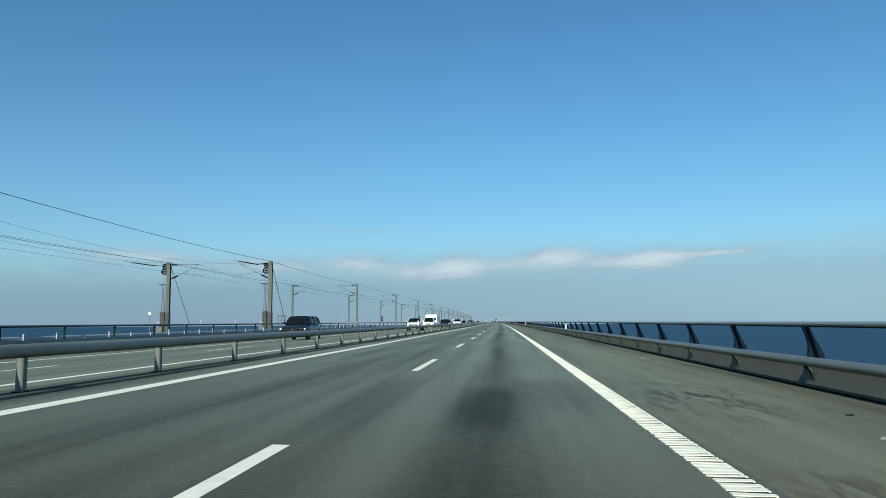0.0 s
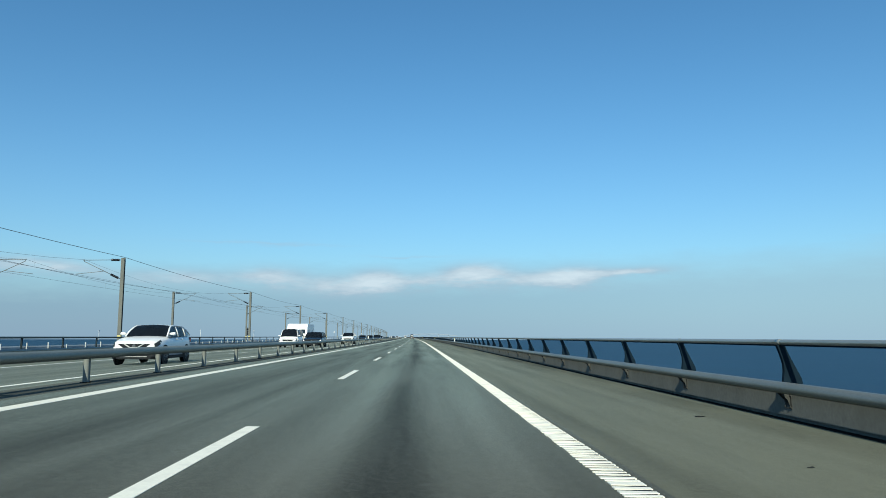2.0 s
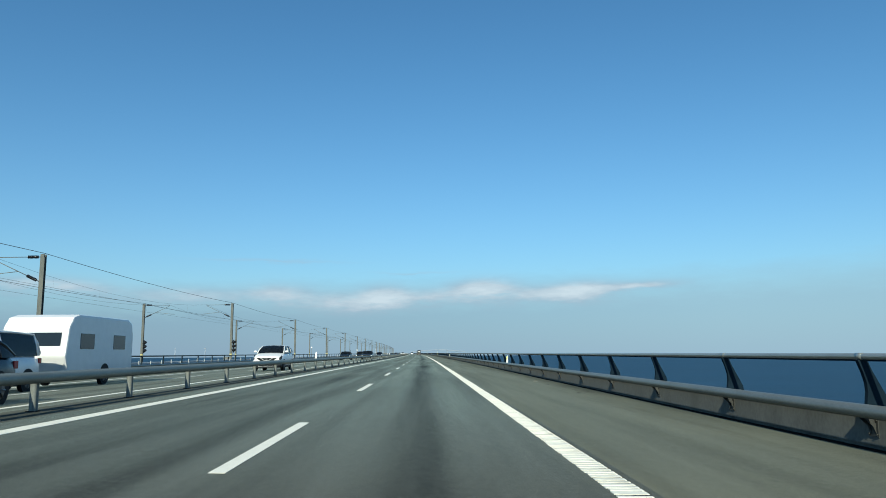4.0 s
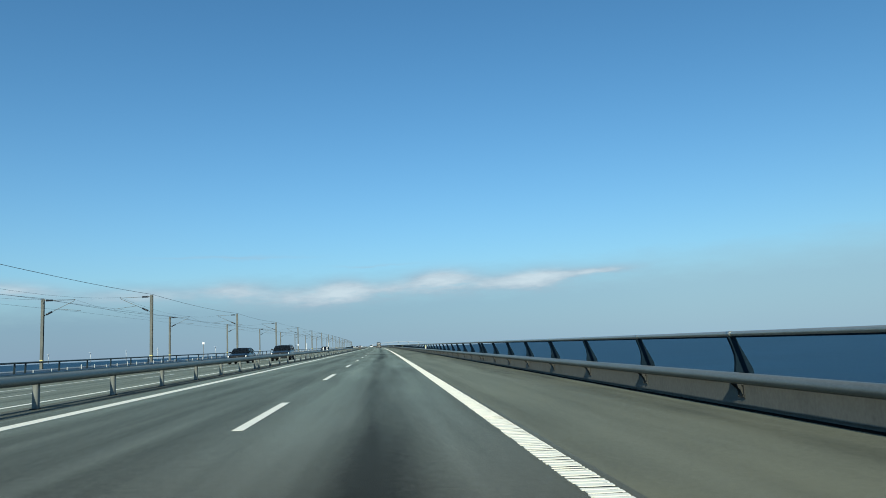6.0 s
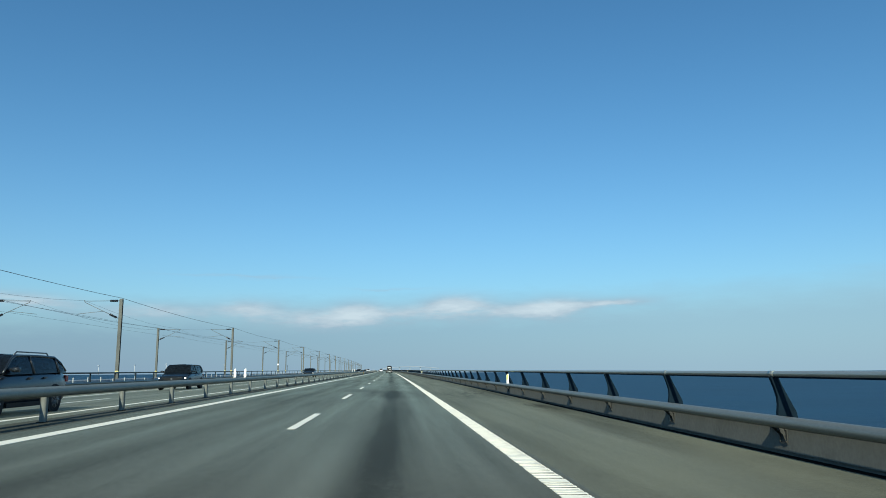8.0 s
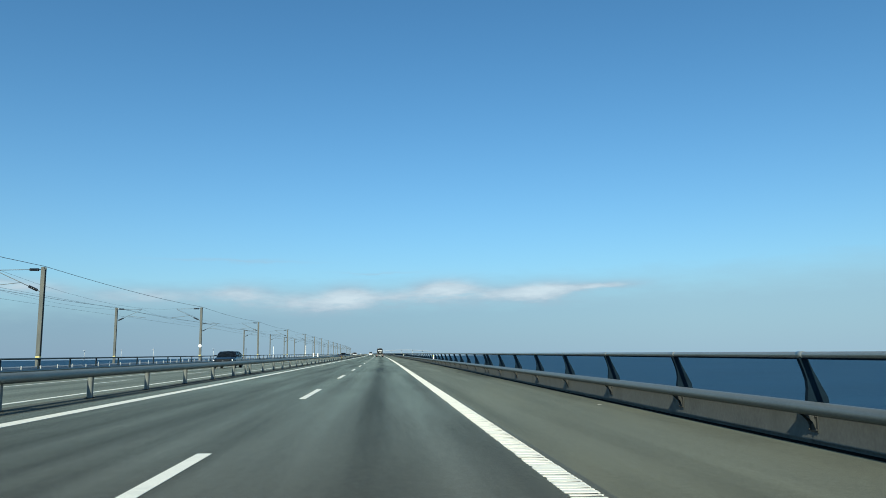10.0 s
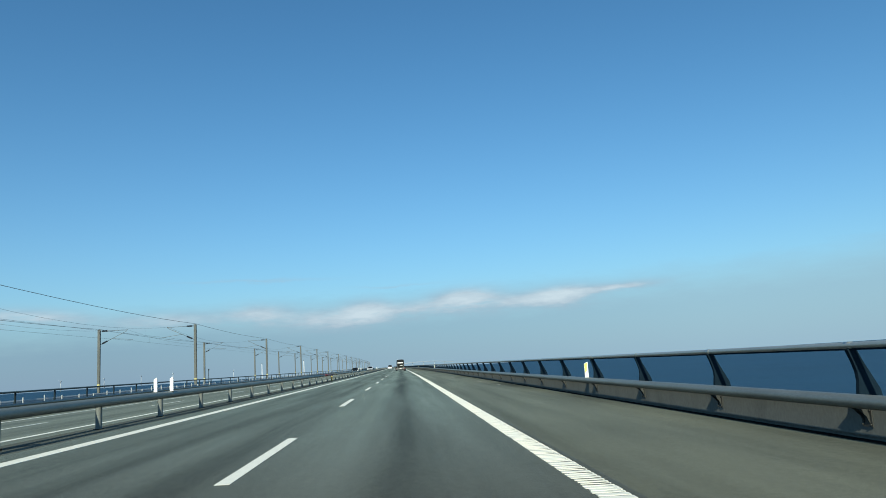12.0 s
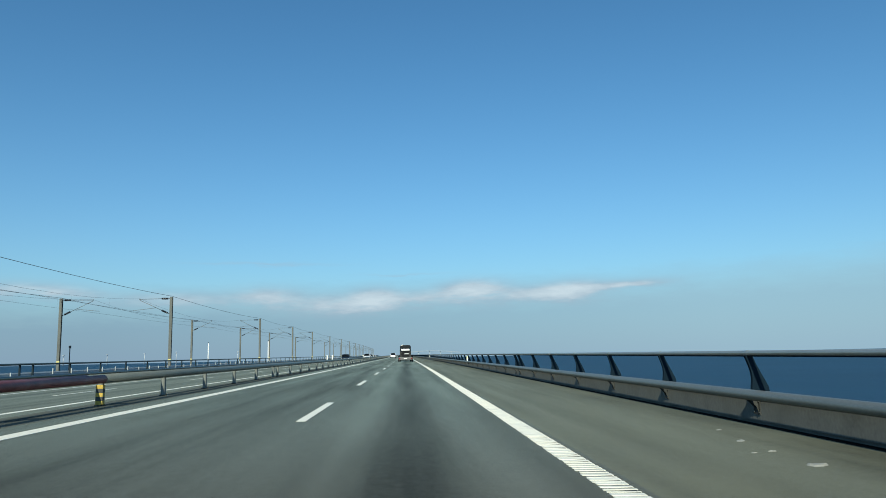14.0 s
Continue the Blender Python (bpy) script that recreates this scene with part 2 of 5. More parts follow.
def sea_material():
    m = bpy.data.materials.new("sea_water")
    m.use_nodes = True
    t = m.node_tree
    bs = t.nodes["Principled BSDF"]
    geo = t.nodes.new("ShaderNodeNewGeometry")
    mp = t.nodes.new("ShaderNodeMapping")
    mp.inputs["Scale"].default_value = (0.05, 0.11, 0.1)
    mp.inputs["Rotation"].default_value = (0, 0, 0.6)
    link(t, geo.outputs["Position"], mp.inputs[0])
    n1 = t.nodes.new("ShaderNodeTexNoise")
    n1.inputs["Scale"].default_value, n1.inputs["Detail"].default_value, n1.inputs["Roughness"].default_value = 1.0, 9, 0.65
    link(t, mp.outputs[0], n1.inputs["Vector"])
    n2 = t.nodes.new("ShaderNodeTexNoise")
    n2.inputs["Scale"].default_value, n2.inputs["Detail"].default_value = 0.16, 6
    link(t, mp.outputs[0], n2.inputs["Vector"])
    col = mixc(t, n2.outputs["Fac"], (0.003, 0.02, 0.045), (0.013, 0.055, 0.102))
    col = mixc(t, mth(t, "MULTIPLY", n1.outputs["Fac"], 0.35), col, (0.011, 0.045, 0.095))
    link(t, col, bs.inputs["Base Color"])
    bs.inputs["Roughness"].default_value, bs.inputs["IOR"].default_value = 0.5, 1.33
    bs.inputs["Specular IOR Level"].default_value = 0.36
    b = t.nodes.new("ShaderNodeBump")
    b.inputs["Strength"].default_value, b.inputs["Distance"].default_value = 1.0, 0.9
    link(t, n1.outputs["Fac"], b.inputs["Height"]), link(t, b.outputs[0], bs.inputs["Normal"])
    return m


M = {
    "lane": asphalt("lane_asphalt", (0.0401, 0.0417, 0.0386), [(1.8, 0.42, -0.42), (0.95, 0.32, 0.2), (2.75, 0.32, 0.2), (-1.75, 0.5, -0.28), (-2.75, 0.5, -0.12), (-0.75, 0.3, -0.22)], 0.55, stains=[(2.0, 263.5, 1.45, 5.5, -0.38), (0.1, 268.0, 0.7, 3.0, -0.3), (1.75, 10.6, 0.45, 2.5, -0.42), (2.75, 12.4, 0.7, 2.6, -0.3), (0.2, 11.5, 0.4, 3.5, -0.2), (1.9, 244.0, 0.7, 9.0, -0.2), (1.8, 178.0, 0.6, 4.0, -0.25), (1.75, 399.0, 0.8, 5.0, -0.22)], sheen=0.68),
    "shoulder": asphalt("shoulder_asphalt", (0.065, 0.0682, 0.0555), [(7.1, 0.3, -0.3), (6.6, 0.6, -0.2), (4.1, 0.2, -0.15)], 0.45, (0.083, 0.0862, 0.067), stains=[(4.9, 263.0, 1.1, 4.0, -0.2), (6.9, 402.0, 0.5, 2.0, -0.3), (6.9, 251.0, 0.4, 2.5, -0.25)], scuffs=[(4.9, 12.2, 1.2, 2.8, -0.75), (4.7, 5.6, 0.9, 0.8, -0.7), (5.2, 264.0, 1.3, 5.0, -0.5), (6.3, 268.0, 0.9, 3.5, -0.6), (6.6, 376.0, 0.5, 3.0, -0.4), (6.7, 252.0, 0.5, 3.0, -0.5), (6.4, 200.0, 0.6, 4.0, -0.3), (6.6, 335.0, 0.5, 5.0, -0.3)]),
    "lane_far": asphalt("opposite_asphalt", (0.075, 0.081, 0.071), [(-7.9, 0.5, -0.2), (-11.5, 0.5, -0.25)], 0.45),
    "paint": mat("road_paint", (0.84, 0.82, 0.72), 0.65, 0, 0.12, 4, 40, 0.3, dirt=(0.64, 0.63, 0.56)),
    "concrete": mat("parapet_concrete", (0.15, 0.154, 0.139), 0.85, 0, 0.3, 1.6, 30, 0.12, (1, 0.7, 0.5), dirt=(0.085, 0.088, 0.076)),
    "deck": mat("deck_concrete", (0.33, 0.33, 0.31), 0.9, 0, 0.15, 0.5, 12, 0.3),
    "rail": mat("galvanised_steel", (0.222, 0.236, 0.22), 0.47, 0.55, 0.22, 2.0, 45, 0.2, (1, 0.3, 1), dirt=(0.17, 0.18, 0.16)),
    "rail_dark": mat("weathered_steel", (0.228, 0.248, 0.22), 0.55, 0.6, 0.22, 2.0, 45, 0.2, (1, 0.3, 1), dirt=(0.19, 0.19, 0.16)),
    "post": mat("post_zinc", (0.185, 0.204, 0.196), 0.65, 0.15, 0.26, 6, 60, 0.3, dirt=(0.13, 0.138, 0.125)),
    "fin": mat("blue_grey_paint", (0.008, 0.018, 0.028), 0.85, 0.0, 0.25, 4, 50, 0.0, spec=0.05),
    "bracket": mat("dark_bracket", (0.014, 0.016, 0.016), 0.85, 0.0, 0.25, 5, 50, 0.2, spec=0.2),
    "clamp": mat("dull_zinc_clamp", (0.055, 0.058, 0.055), 0.7, 0.2, 0.3, 6, 50, 0.2, spec=0.3),
    "weight": mat("cast_weight", (0.075, 0.08, 0.08), 0.8, 0.0, 0.25, 4, 40, 0.2, spec=0.2),
    "dark": mat("dark_gap_shade", (0.012, 0.012, 0.011), 0.95, 0, 0.3, 4, 40, spec=0.05),
    "red": mat("red_scraped_paint", (0.21, 0.055, 0.052), 0.55, 0.15, 0.4, 2.5, 40, 0.2, dirt=(0.16, 0.12, 0.105)),
    "stripe": mat("dull_yellow_paint", (0.55, 0.38, 0.07), 0.6, 0, 0.2, 6, 60, dirt=(0.4, 0.28, 0.08)),
    "lime": mat("pale_yellow_reflector", (0.72, 0.74, 0.22), 0.4, 0, 0.08, 6, 60),
    "band": mat("faded_yellow_paint", (0.62, 0.54, 0.2), 0.6, 0, 0.2, 6, 60, dirt=(0.45, 0.42, 0.26)),
    "hand": mat("bright_zinc_handrail", (0.36, 0.38, 0.36), 0.38, 0.55, 0.2, 2.0, 45, 0.15, (1, 0.3, 1), dirt=(0.26, 0.28, 0.26)),
    "far_rail": mat("blue_grey_handrail", (0.075, 0.112, 0.122), 0.6, 0.1, 0.2, 2, 45, 0.1, (1, 0.3, 1)),
    "far_fin": mat("blue_grey_post_paint", (0.02, 0.031, 0.038), 0.85, 0.0, 0.25, 4, 50, spec=0.1),
    "black": mat("black_paint", (0.009, 0.0115, 0.0145), 0.6, 0, 0.25, 5, 50, spec=0.2),
    "white": mat("white_plastic", (0.82, 0.82, 0.8), 0.5, 0, 0.06, 5, 50),
    "mast": mat("weathered_mast_steel", (0.118, 0.128, 0.119), 0.75, 0.05, 0.28, 1.1, 20, 0.3, (2, 2, 0.6), dirt=(0.13, 0.13, 0.11)),
    "mast_grey": mat("grey_mast_steel", (0.15, 0.158, 0.152), 0.6, 0.3, 0.2, 2.0, 25, 0.2),
    "insulator": mat("brown_insulator", (0.013, 0.014, 0.017), 0.25, 0, 0.2, 9, 50),
    "wire": mat("wire_copper", (0.14, 0.15, 0.155), 0.6, 0.1, 0.1, 2, 20),
    "ballast": mat("ballast", (0.19, 0.18, 0.17), 0.95, 0, 0.4, 6, 30, 0.8),
    # distance haze is put into the turbine and far viaduct colours
    "turbine": mat("turbine_hazed_white", (0.42, 0.47, 0.52), 0.5, 0, 0.04, 0.02, 0.3),
    "far_grey": mat("hazy_grey_concrete", (0.36, 0.43, 0.5), 0.9, 0, 0.06, 0.02, 0.3),
    "tyre": mat("tyre_rubber", (0.018, 0.018, 0.018), 0.85, 0, 0.2, 8, 60),
    "rim": mat("alloy_rim", (0.16, 0.165, 0.17), 0.35, 0.8, 0.1, 8, 60),
    "lamp": mat("lamp_glass", (0.07, 0.08, 0.085), 0.12, 0, 0.05, 8, 60, spec=0.8),
    "tail": mat("tail_lamp_red", (0.3, 0.02, 0.02), 0.25, 0, 0.1, 8, 60),
    "glass": mat("dark_car_glass", (0.015, 0.02, 0.025), 0.1, 0, 0.1, 5, 50, spec=0.45),
    "car_black": mat("dark_blue_black_car_paint", (0.008, 0.0125, 0.018), 0.24, 0.0, 0.12, 3, 90, spec=0.36),
    "car_grey": mat("dark_grey_car_paint", (0.016, 0.02, 0.025), 0.22, 0.05, 0.12, 3, 90, spec=0.5),
    "car_white": mat("white_car_paint", (0.78, 0.79, 0.79), 0.22, 0, 0.04, 3, 90, spec=0.6),
    # near-black colour for the shade painted between the edge line's ribs
    "skid": mat("rib_shade_dark", (0.02, 0.02, 0.019), 0.85, 0, 0.3, 2, 30),
    "litter": mat("pale_litter", (0.26, 0.26, 0.235), 0.7, 0, 0.2, 9, 60),
    "pale": mat("pale_zinc", (0.5, 0.51, 0.5), 0.6, 0, 0.15, 5, 50),
    "rail_wall": mat("grey_steel_wall", (0.42, 0.44, 0.44), 0.7, 0.0, 0.2, 0.8, 12, 0.1),
    "sea": sea_material(),
    "dipped": mat("lit_headlamp", (0.8, 0.8, 0.8), 0.3, 0, 0.03, 8, 60),
}
beam = M["dipped"].node_tree.nodes["Principled BSDF"]
beam.inputs["Emission Color"].default_value, beam.inputs["Emission Strength"].default_value = (1.0, 0.96, 0.88, 1), 3.0


# ---------------------------------------------------------------- mesh helpers
def box(bm, x0, x1, y0, y1, z0, z1):
    v = [bm.verts.new((x, y, z)) for x in (x0, x1) for y in (y0, y1) for z in (z0, z1)]
    for f in ((0, 1, 3, 2), (4, 6, 7, 5), (0, 4, 5, 1), (2, 3, 7, 6), (0, 2, 6, 4), (1, 5, 7, 3)):
        bm.faces.new([v[i] for i in f])
    return v


def tube(bm, pts, r, n=8, cap=True):
    """A round bar along the points; r is one radius or one a point."""
    rings = []
    pts = [Vector(p) for p in pts]
    rs = list(r) if isinstance(r, (list, tuple)) else [r] * len(pts)
    fine, radii = [pts[0]], [rs[0]]
    for p, q, ra, rb in zip(pts, pts[1:], rs, rs[1:]):
        m = max(1, math.ceil((q - p).length / 35))
        for k in range(1, m + 1):
            fine.append(p.lerp(q, k / m)), radii.append(ra + (rb - ra) * k / m)
    pts = fine
    for i, p in enumerate(pts):
        d = (pts[min(i + 1, len(pts) - 1)] - pts[max(i - 1, 0)]).normalized()
        a = d.cross(Vector((0, 0, 1)) if abs(d.z) < 0.9 else Vector((1, 0, 0))).normalized()
        b = d.cross(a)
        rr = radii[i]
        rings.append([bm.verts.new(p + (a * math.cos(2 * math.pi * k / n) + b * math.sin(2 * math.pi * k / n)) * rr) for k in range(n)])
    for r0, r1 in zip(rings, rings[1:]):
        for k in range(n):
            f = bm.faces.new((r0[k], r0[(k + 1) % n], r1[(k + 1) % n], r1[k]))
            f.smooth = True
    if cap:
        bm.faces.new(rings[0][::-1]), bm.faces.new(rings[-1])


def prism(bm, outline, y0, y1, axis="y"):
    """A closed outline (pairs) pushed from y0 to y1 along an axis."""
    def at(p, s):
        return {"y": (p[0], s, p[1]), "x": (s, p[0], p[1]), "z": (p[0], p[1], s)}[axis]
    m = max(1, math.ceil(abs(y1 - y0) / 35))
    rows = [[bm.verts.new(at(p, y0 + (y1 - y0) * k / m)) for p in outline] for k in range(m + 1)]
    n = len(outline)
    for a, b in zip(rows, rows[1:]):
        for i in range(n):
            bm.faces.new((a[i], a[(i + 1) % n], b[(i + 1) % n], b[i]))
    bm.faces.new(rows[0][::-1]), bm.faces.new(rows[-1])


def bar(bm, x0, x1, y0, y1, z0, z1):
    """A long square bar along the deck."""
    prism(bm, [(x0, z0), (x1, z0), (x1, z1), (x0, z1)], y0, y1)


def mesh_of(name, bm, material, bevel=0.0):
    bmesh.ops.recalc_face_normals(bm, faces=bm.faces)
    if bevel:
        bmesh.ops.bevel(bm, geom=[e for e in bm.edges if e.is_manifold and e.calc_face_angle(0) > 0.5], offset=bevel, segments=2, affect="EDGES", profile=0.6)
    me = bpy.data.meshes.new(name)
    bm.to_mesh(me)
    bm.free()
    me.materials.append(material)
    return me


def part(name, bm, material, parent=None, label="", bevel=0.0):
    ob = new(name, mesh_of(name, bm, material, bevel))
    if parent is not None:
        ob.parent = parent
    return tagged(ob, label=label)


def piece(name, me, parent, m=None):
    ob = new(name, me)
    ob.parent = parent
    if m is not None:
        ob.matrix_basis = m
    return ob


def thing(name, x, y, z, label, category, group="", kind="", rz=0):
    ob = new(name)
    ob.empty_display_size = 0.2
    ob.matrix_basis = pose(x, y, z, 0, 0, rz)
    return tagged(ob, label, category, group, kind)


# ---------------------------------------------------------------- plan
CROWN = -4.95          # middle of the bridge deck
Y0, Y1 = -70.0, 1500.0
SEA = -17.0
RIGHT, FAR = 7.44, -17.34


def own(x):
    return -0.025 * (x + 4.72)


def opp(x):
    return own(CROWN) + 0.025 * (x - CROWN)


SHOULDER_IN, SHOULDER_OUT = own(3.9), -0.245
JOINTS = (212.6, 321.9, 432.3)


def post_rows(first, last):
    """The stations of posts along the deck: even bays, with a close pair at each expansion joint."""
    ys = []
    y = 212.0
    while y > first:
        ys.append(y)
        y -= 4.2
    ys.reverse()
    y = 213.2
    while y < 320.0:
        ys.append(y)
        y += 4.2
    ys.append(321.3)
    y = 322.4
    while y < 432.0:
        ys.append(y)
        y += 4.2
    y = 432.9
    while y < last:
        ys.append(y)
        y += 4.2
    return ys


def on_curve(p):
    """A place given along a straight deck, laid on the curve, and the turn there."""
    a = p.y / CURVE
    return Vector((p.x * math.cos(a) - CURVE * (1 - math.cos(a)), p.x * math.sin(a) + CURVE * math.sin(a), p.z)), a


def lay(ob, base):
    """Lay an object, and what it carries, on the curve: long meshes bend, short things turn as a whole."""
    m = base @ ob.matrix_basis
    if ob.type == "MESH":
        box_ = [m @ Vector(c) for c in ob.bound_box]
        span = max(c.y for c in box_) - min(c.y for c in box_)
        mid = sum(box_, Vector()) / 8
    else:
        span, mid = (100.0 if ob.name in SPREAD else 0.0), m.translation
    if span > 30:
        if ob.type == "MESH":
            back = m.inverted()
            for v in ob.data.vertices:
                v.co = back @ on_curve(m @ v.co)[0]
        for c in ob.children:
            lay(c, m)
        return
    p, a = on_curve(mid)
    ob.matrix_basis = base.inverted() @ Matrix.Translation(p) @ Matrix.Rotation(a, 4, "Z") @ Matrix.Translation(-mid) @ m


SPREAD = ("parapet", "parapet.001", "median_barrier", "railway_fence", "railway_track", "railway_track.001", "dropper_wires", "dropper_wires.001")
STRAIGHT = ("camera", "sun", "water", "wind_turbine", "far_viaduct")

# ---------------------------------------------------------------- large structure
def strip(name, x0, z0, x1, z1, y0, y1, material, label, category="road", step=50.0, thick=0.06):
    bm = bmesh.new()
    rows = []
    y = y0
    while y < y1 + step * 0.5:
        yy = min(y, y1)
        rows.append([bm.verts.new(p) for p in ((x0, yy, z0), (x1, yy, z1), (x1, yy, z1 - thick), (x0, yy, z0 - thick))])
        y += step
    for a, b in zip(rows, rows[1:]):
        for k in range(4):
            bm.faces.new((a[k], a[(k + 1) % 4], b[(k + 1) % 4], b[k]))
    bm.faces.new(rows[0][::-1]), bm.faces.new(rows[-1])
    ob = part(name, bm, material)
    return tagged(ob, label, category, kind="structure")


bm = bmesh.new()
bmesh.ops.create_circle(bm, cap_ends=True, segments=96, radius=4550)
sea = part("water", bm, M["sea"])
sea.location = (0, 250, SEA)
tagged(sea, "deep blue rippled sea water reaching the horizon", "water", kind="structure")

road = strip("road", CROWN, own(CROWN), 3.9, own(3.9), Y0, Y1, M["lane"], "dark grey worn asphalt carriageway with two lanes")
strip("pavement", 3.9, SHOULDER_IN, 7.5, SHOULDER_OUT, Y0, Y1, M["shoulder"], "sandy grey asphalt emergency shoulder beside the lanes", "shoulder")
road_far = strip("road_opposite", -13.7, opp(-13.7), CROWN, opp(CROWN), Y0, Y1, M["lane_far"], "grey asphalt oncoming carriageway with two lanes")
strip("pavement_opposite", -17.4, -0.245, -13.7, opp(-13.7), Y0, Y1, M["shoulder"], "sandy grey shoulder of the oncoming carriageway", "shoulder")

bm = bmesh.new()
prism(bm, [(FAR - 0.75, -0.34), (FAR - 0.75, -0.75), (-12.0, -1.2), (-9.5, -6.5), (-0.5, -6.5), (2.0, -1.2), (RIGHT + 0.75, -0.75), (RIGHT + 0.75, -0.34)], Y0, Y1)
tagged(part("bridge_deck", bm, M["deck"]), "pale concrete bridge deck slab and girder over the sea", "bridge", kind="structure")
bm = bmesh.new()
for y in range(-40, 1500, 110):
    box(bm, -9.0, -1.0, y - 2.5, y + 2.5, SEA - 4, -6.5)
    box(bm, -29.5, -22.5, y - 2.0, y + 2.0, SEA - 4, -3.4)
tagged(part("bridge_pier", bm, M["deck"]), "pale concrete bridge piers standing in the sea", "bridge", kind="structure")

# railway deck beside the road
bm = bmesh.new()
prism(bm, [(-19.3, -2.1), (-19.3, -3.4), (-32.6, -3.4), (-32.6, -2.1), (-32.2, -2.1), (-32.2, -2.5), (-20.0, -2.5), (-20.0, -2.1)], Y0, Y1)
tagged(part("railway_deck", bm, M["deck"]), "concrete railway deck running beside the road bridge", "bridge", kind="structure")
bm = bmesh.new()
bar(bm, -32.15, -20.05, Y0, Y1, -2.5, -2.28)
tagged(part("ballast_bed", bm, M["ballast"]), "grey crushed stone ballast under the railway tracks", "ballast", kind="stuff")
for x in (-23.4, -28.6):
    track = thing("railway_track", x, 0, -2.28, "steel railway track lying on grey ballast", "railway track", "tracks")
    for side in (-0.75, 0.75):
        bm = bmesh.new()
        bar(bm, side - 0.035, side + 0.035, Y0, Y1, 0.0, 0.17)
        part("rail", bm, M["mast_grey"], track)


# ---------------------------------------------------------------- parapets at both edges of the deck
def fin_mesh(side, spread=1.0):
    """A tapered steel fin post that leans in towards the road at its top."""
    bm = bmesh.new()
    s = side
    inner = [(-0.09, 0.21), (-0.075, 0.36), (-0.06, 0.46), (-0.065, 0.57), (-0.10, 0.70), (-0.155, 0.85)]
    outer = [(-0.045, 0.87), (0.015, 0.72), (0.085, 0.58), (0.145, 0.46), (0.195, 0.36), (0.22, 0.21)]
    if spread < 1:
        inner, outer = [(-0.13, 0.21), (-0.13, 0.5), (-0.14, 0.85)], [(-0.06, 0.87), (-0.05, 0.5), (-0.03, 0.21)]
    prism(bm, [(s * x, z) for x, z in inner + [(u * (spread if u > 0 else 1), z) for u, z in outer]], -0.035, 0.035)
    box(bm, min(s * -0.12, s * 0.24), max(s * -0.12, s * 0.24), -0.11, 0.11, 0.2115, 0.23)
    return mesh_of("post", bm, M["fin" if side > 0 else "far_fin"], 0.006)


def bracket_mesh(side):
    bm = bmesh.new()
    s = side
    prism(bm, [(s * x, z) for x, z in [(-0.004, 0.2), (-0.16, 0.2), (-0.16, 0.155), (-0.11, 0.11), (-0.05, 0.05), (-0.02, -0.03), (-0.004, -0.05)]], -0.06, -0.045)
    prism(bm, [(s * x, z) for x, z in [(-0.004, 0.2), (-0.16, 0.2), (-0.16, 0.155), (-0.11, 0.11), (-0.05, 0.05), (-0.02, -0.03), (-0.004, -0.05)]], 0.045, 0.06)
    box(bm, min(s * -0.014, s * -0.003), max(s * -0.014, s * -0.003), -0.1, 0.1, -0.08, 0.19)
    for by in (-0.08, 0.08):
        for bz in (-0.05, 0.12):
            tube(bm, [(s * -0.012, by, bz), (s * -0.03, by, bz)], 0.013, 6)
    return mesh_of("bracket", bm, M["clamp"])


def bay_shift(y):
    """The bays of the near parapet stand a little off those of the barrier, span by span."""
    if y < 102.9:
        return -0.6
    if y < 212.6:
        return 0.1 - 0.0098 * max(0.0, y - 145)
    if y < 321:
        return -0.6
    return 0.2 - 0.0125 * max(0.0, y - 333)


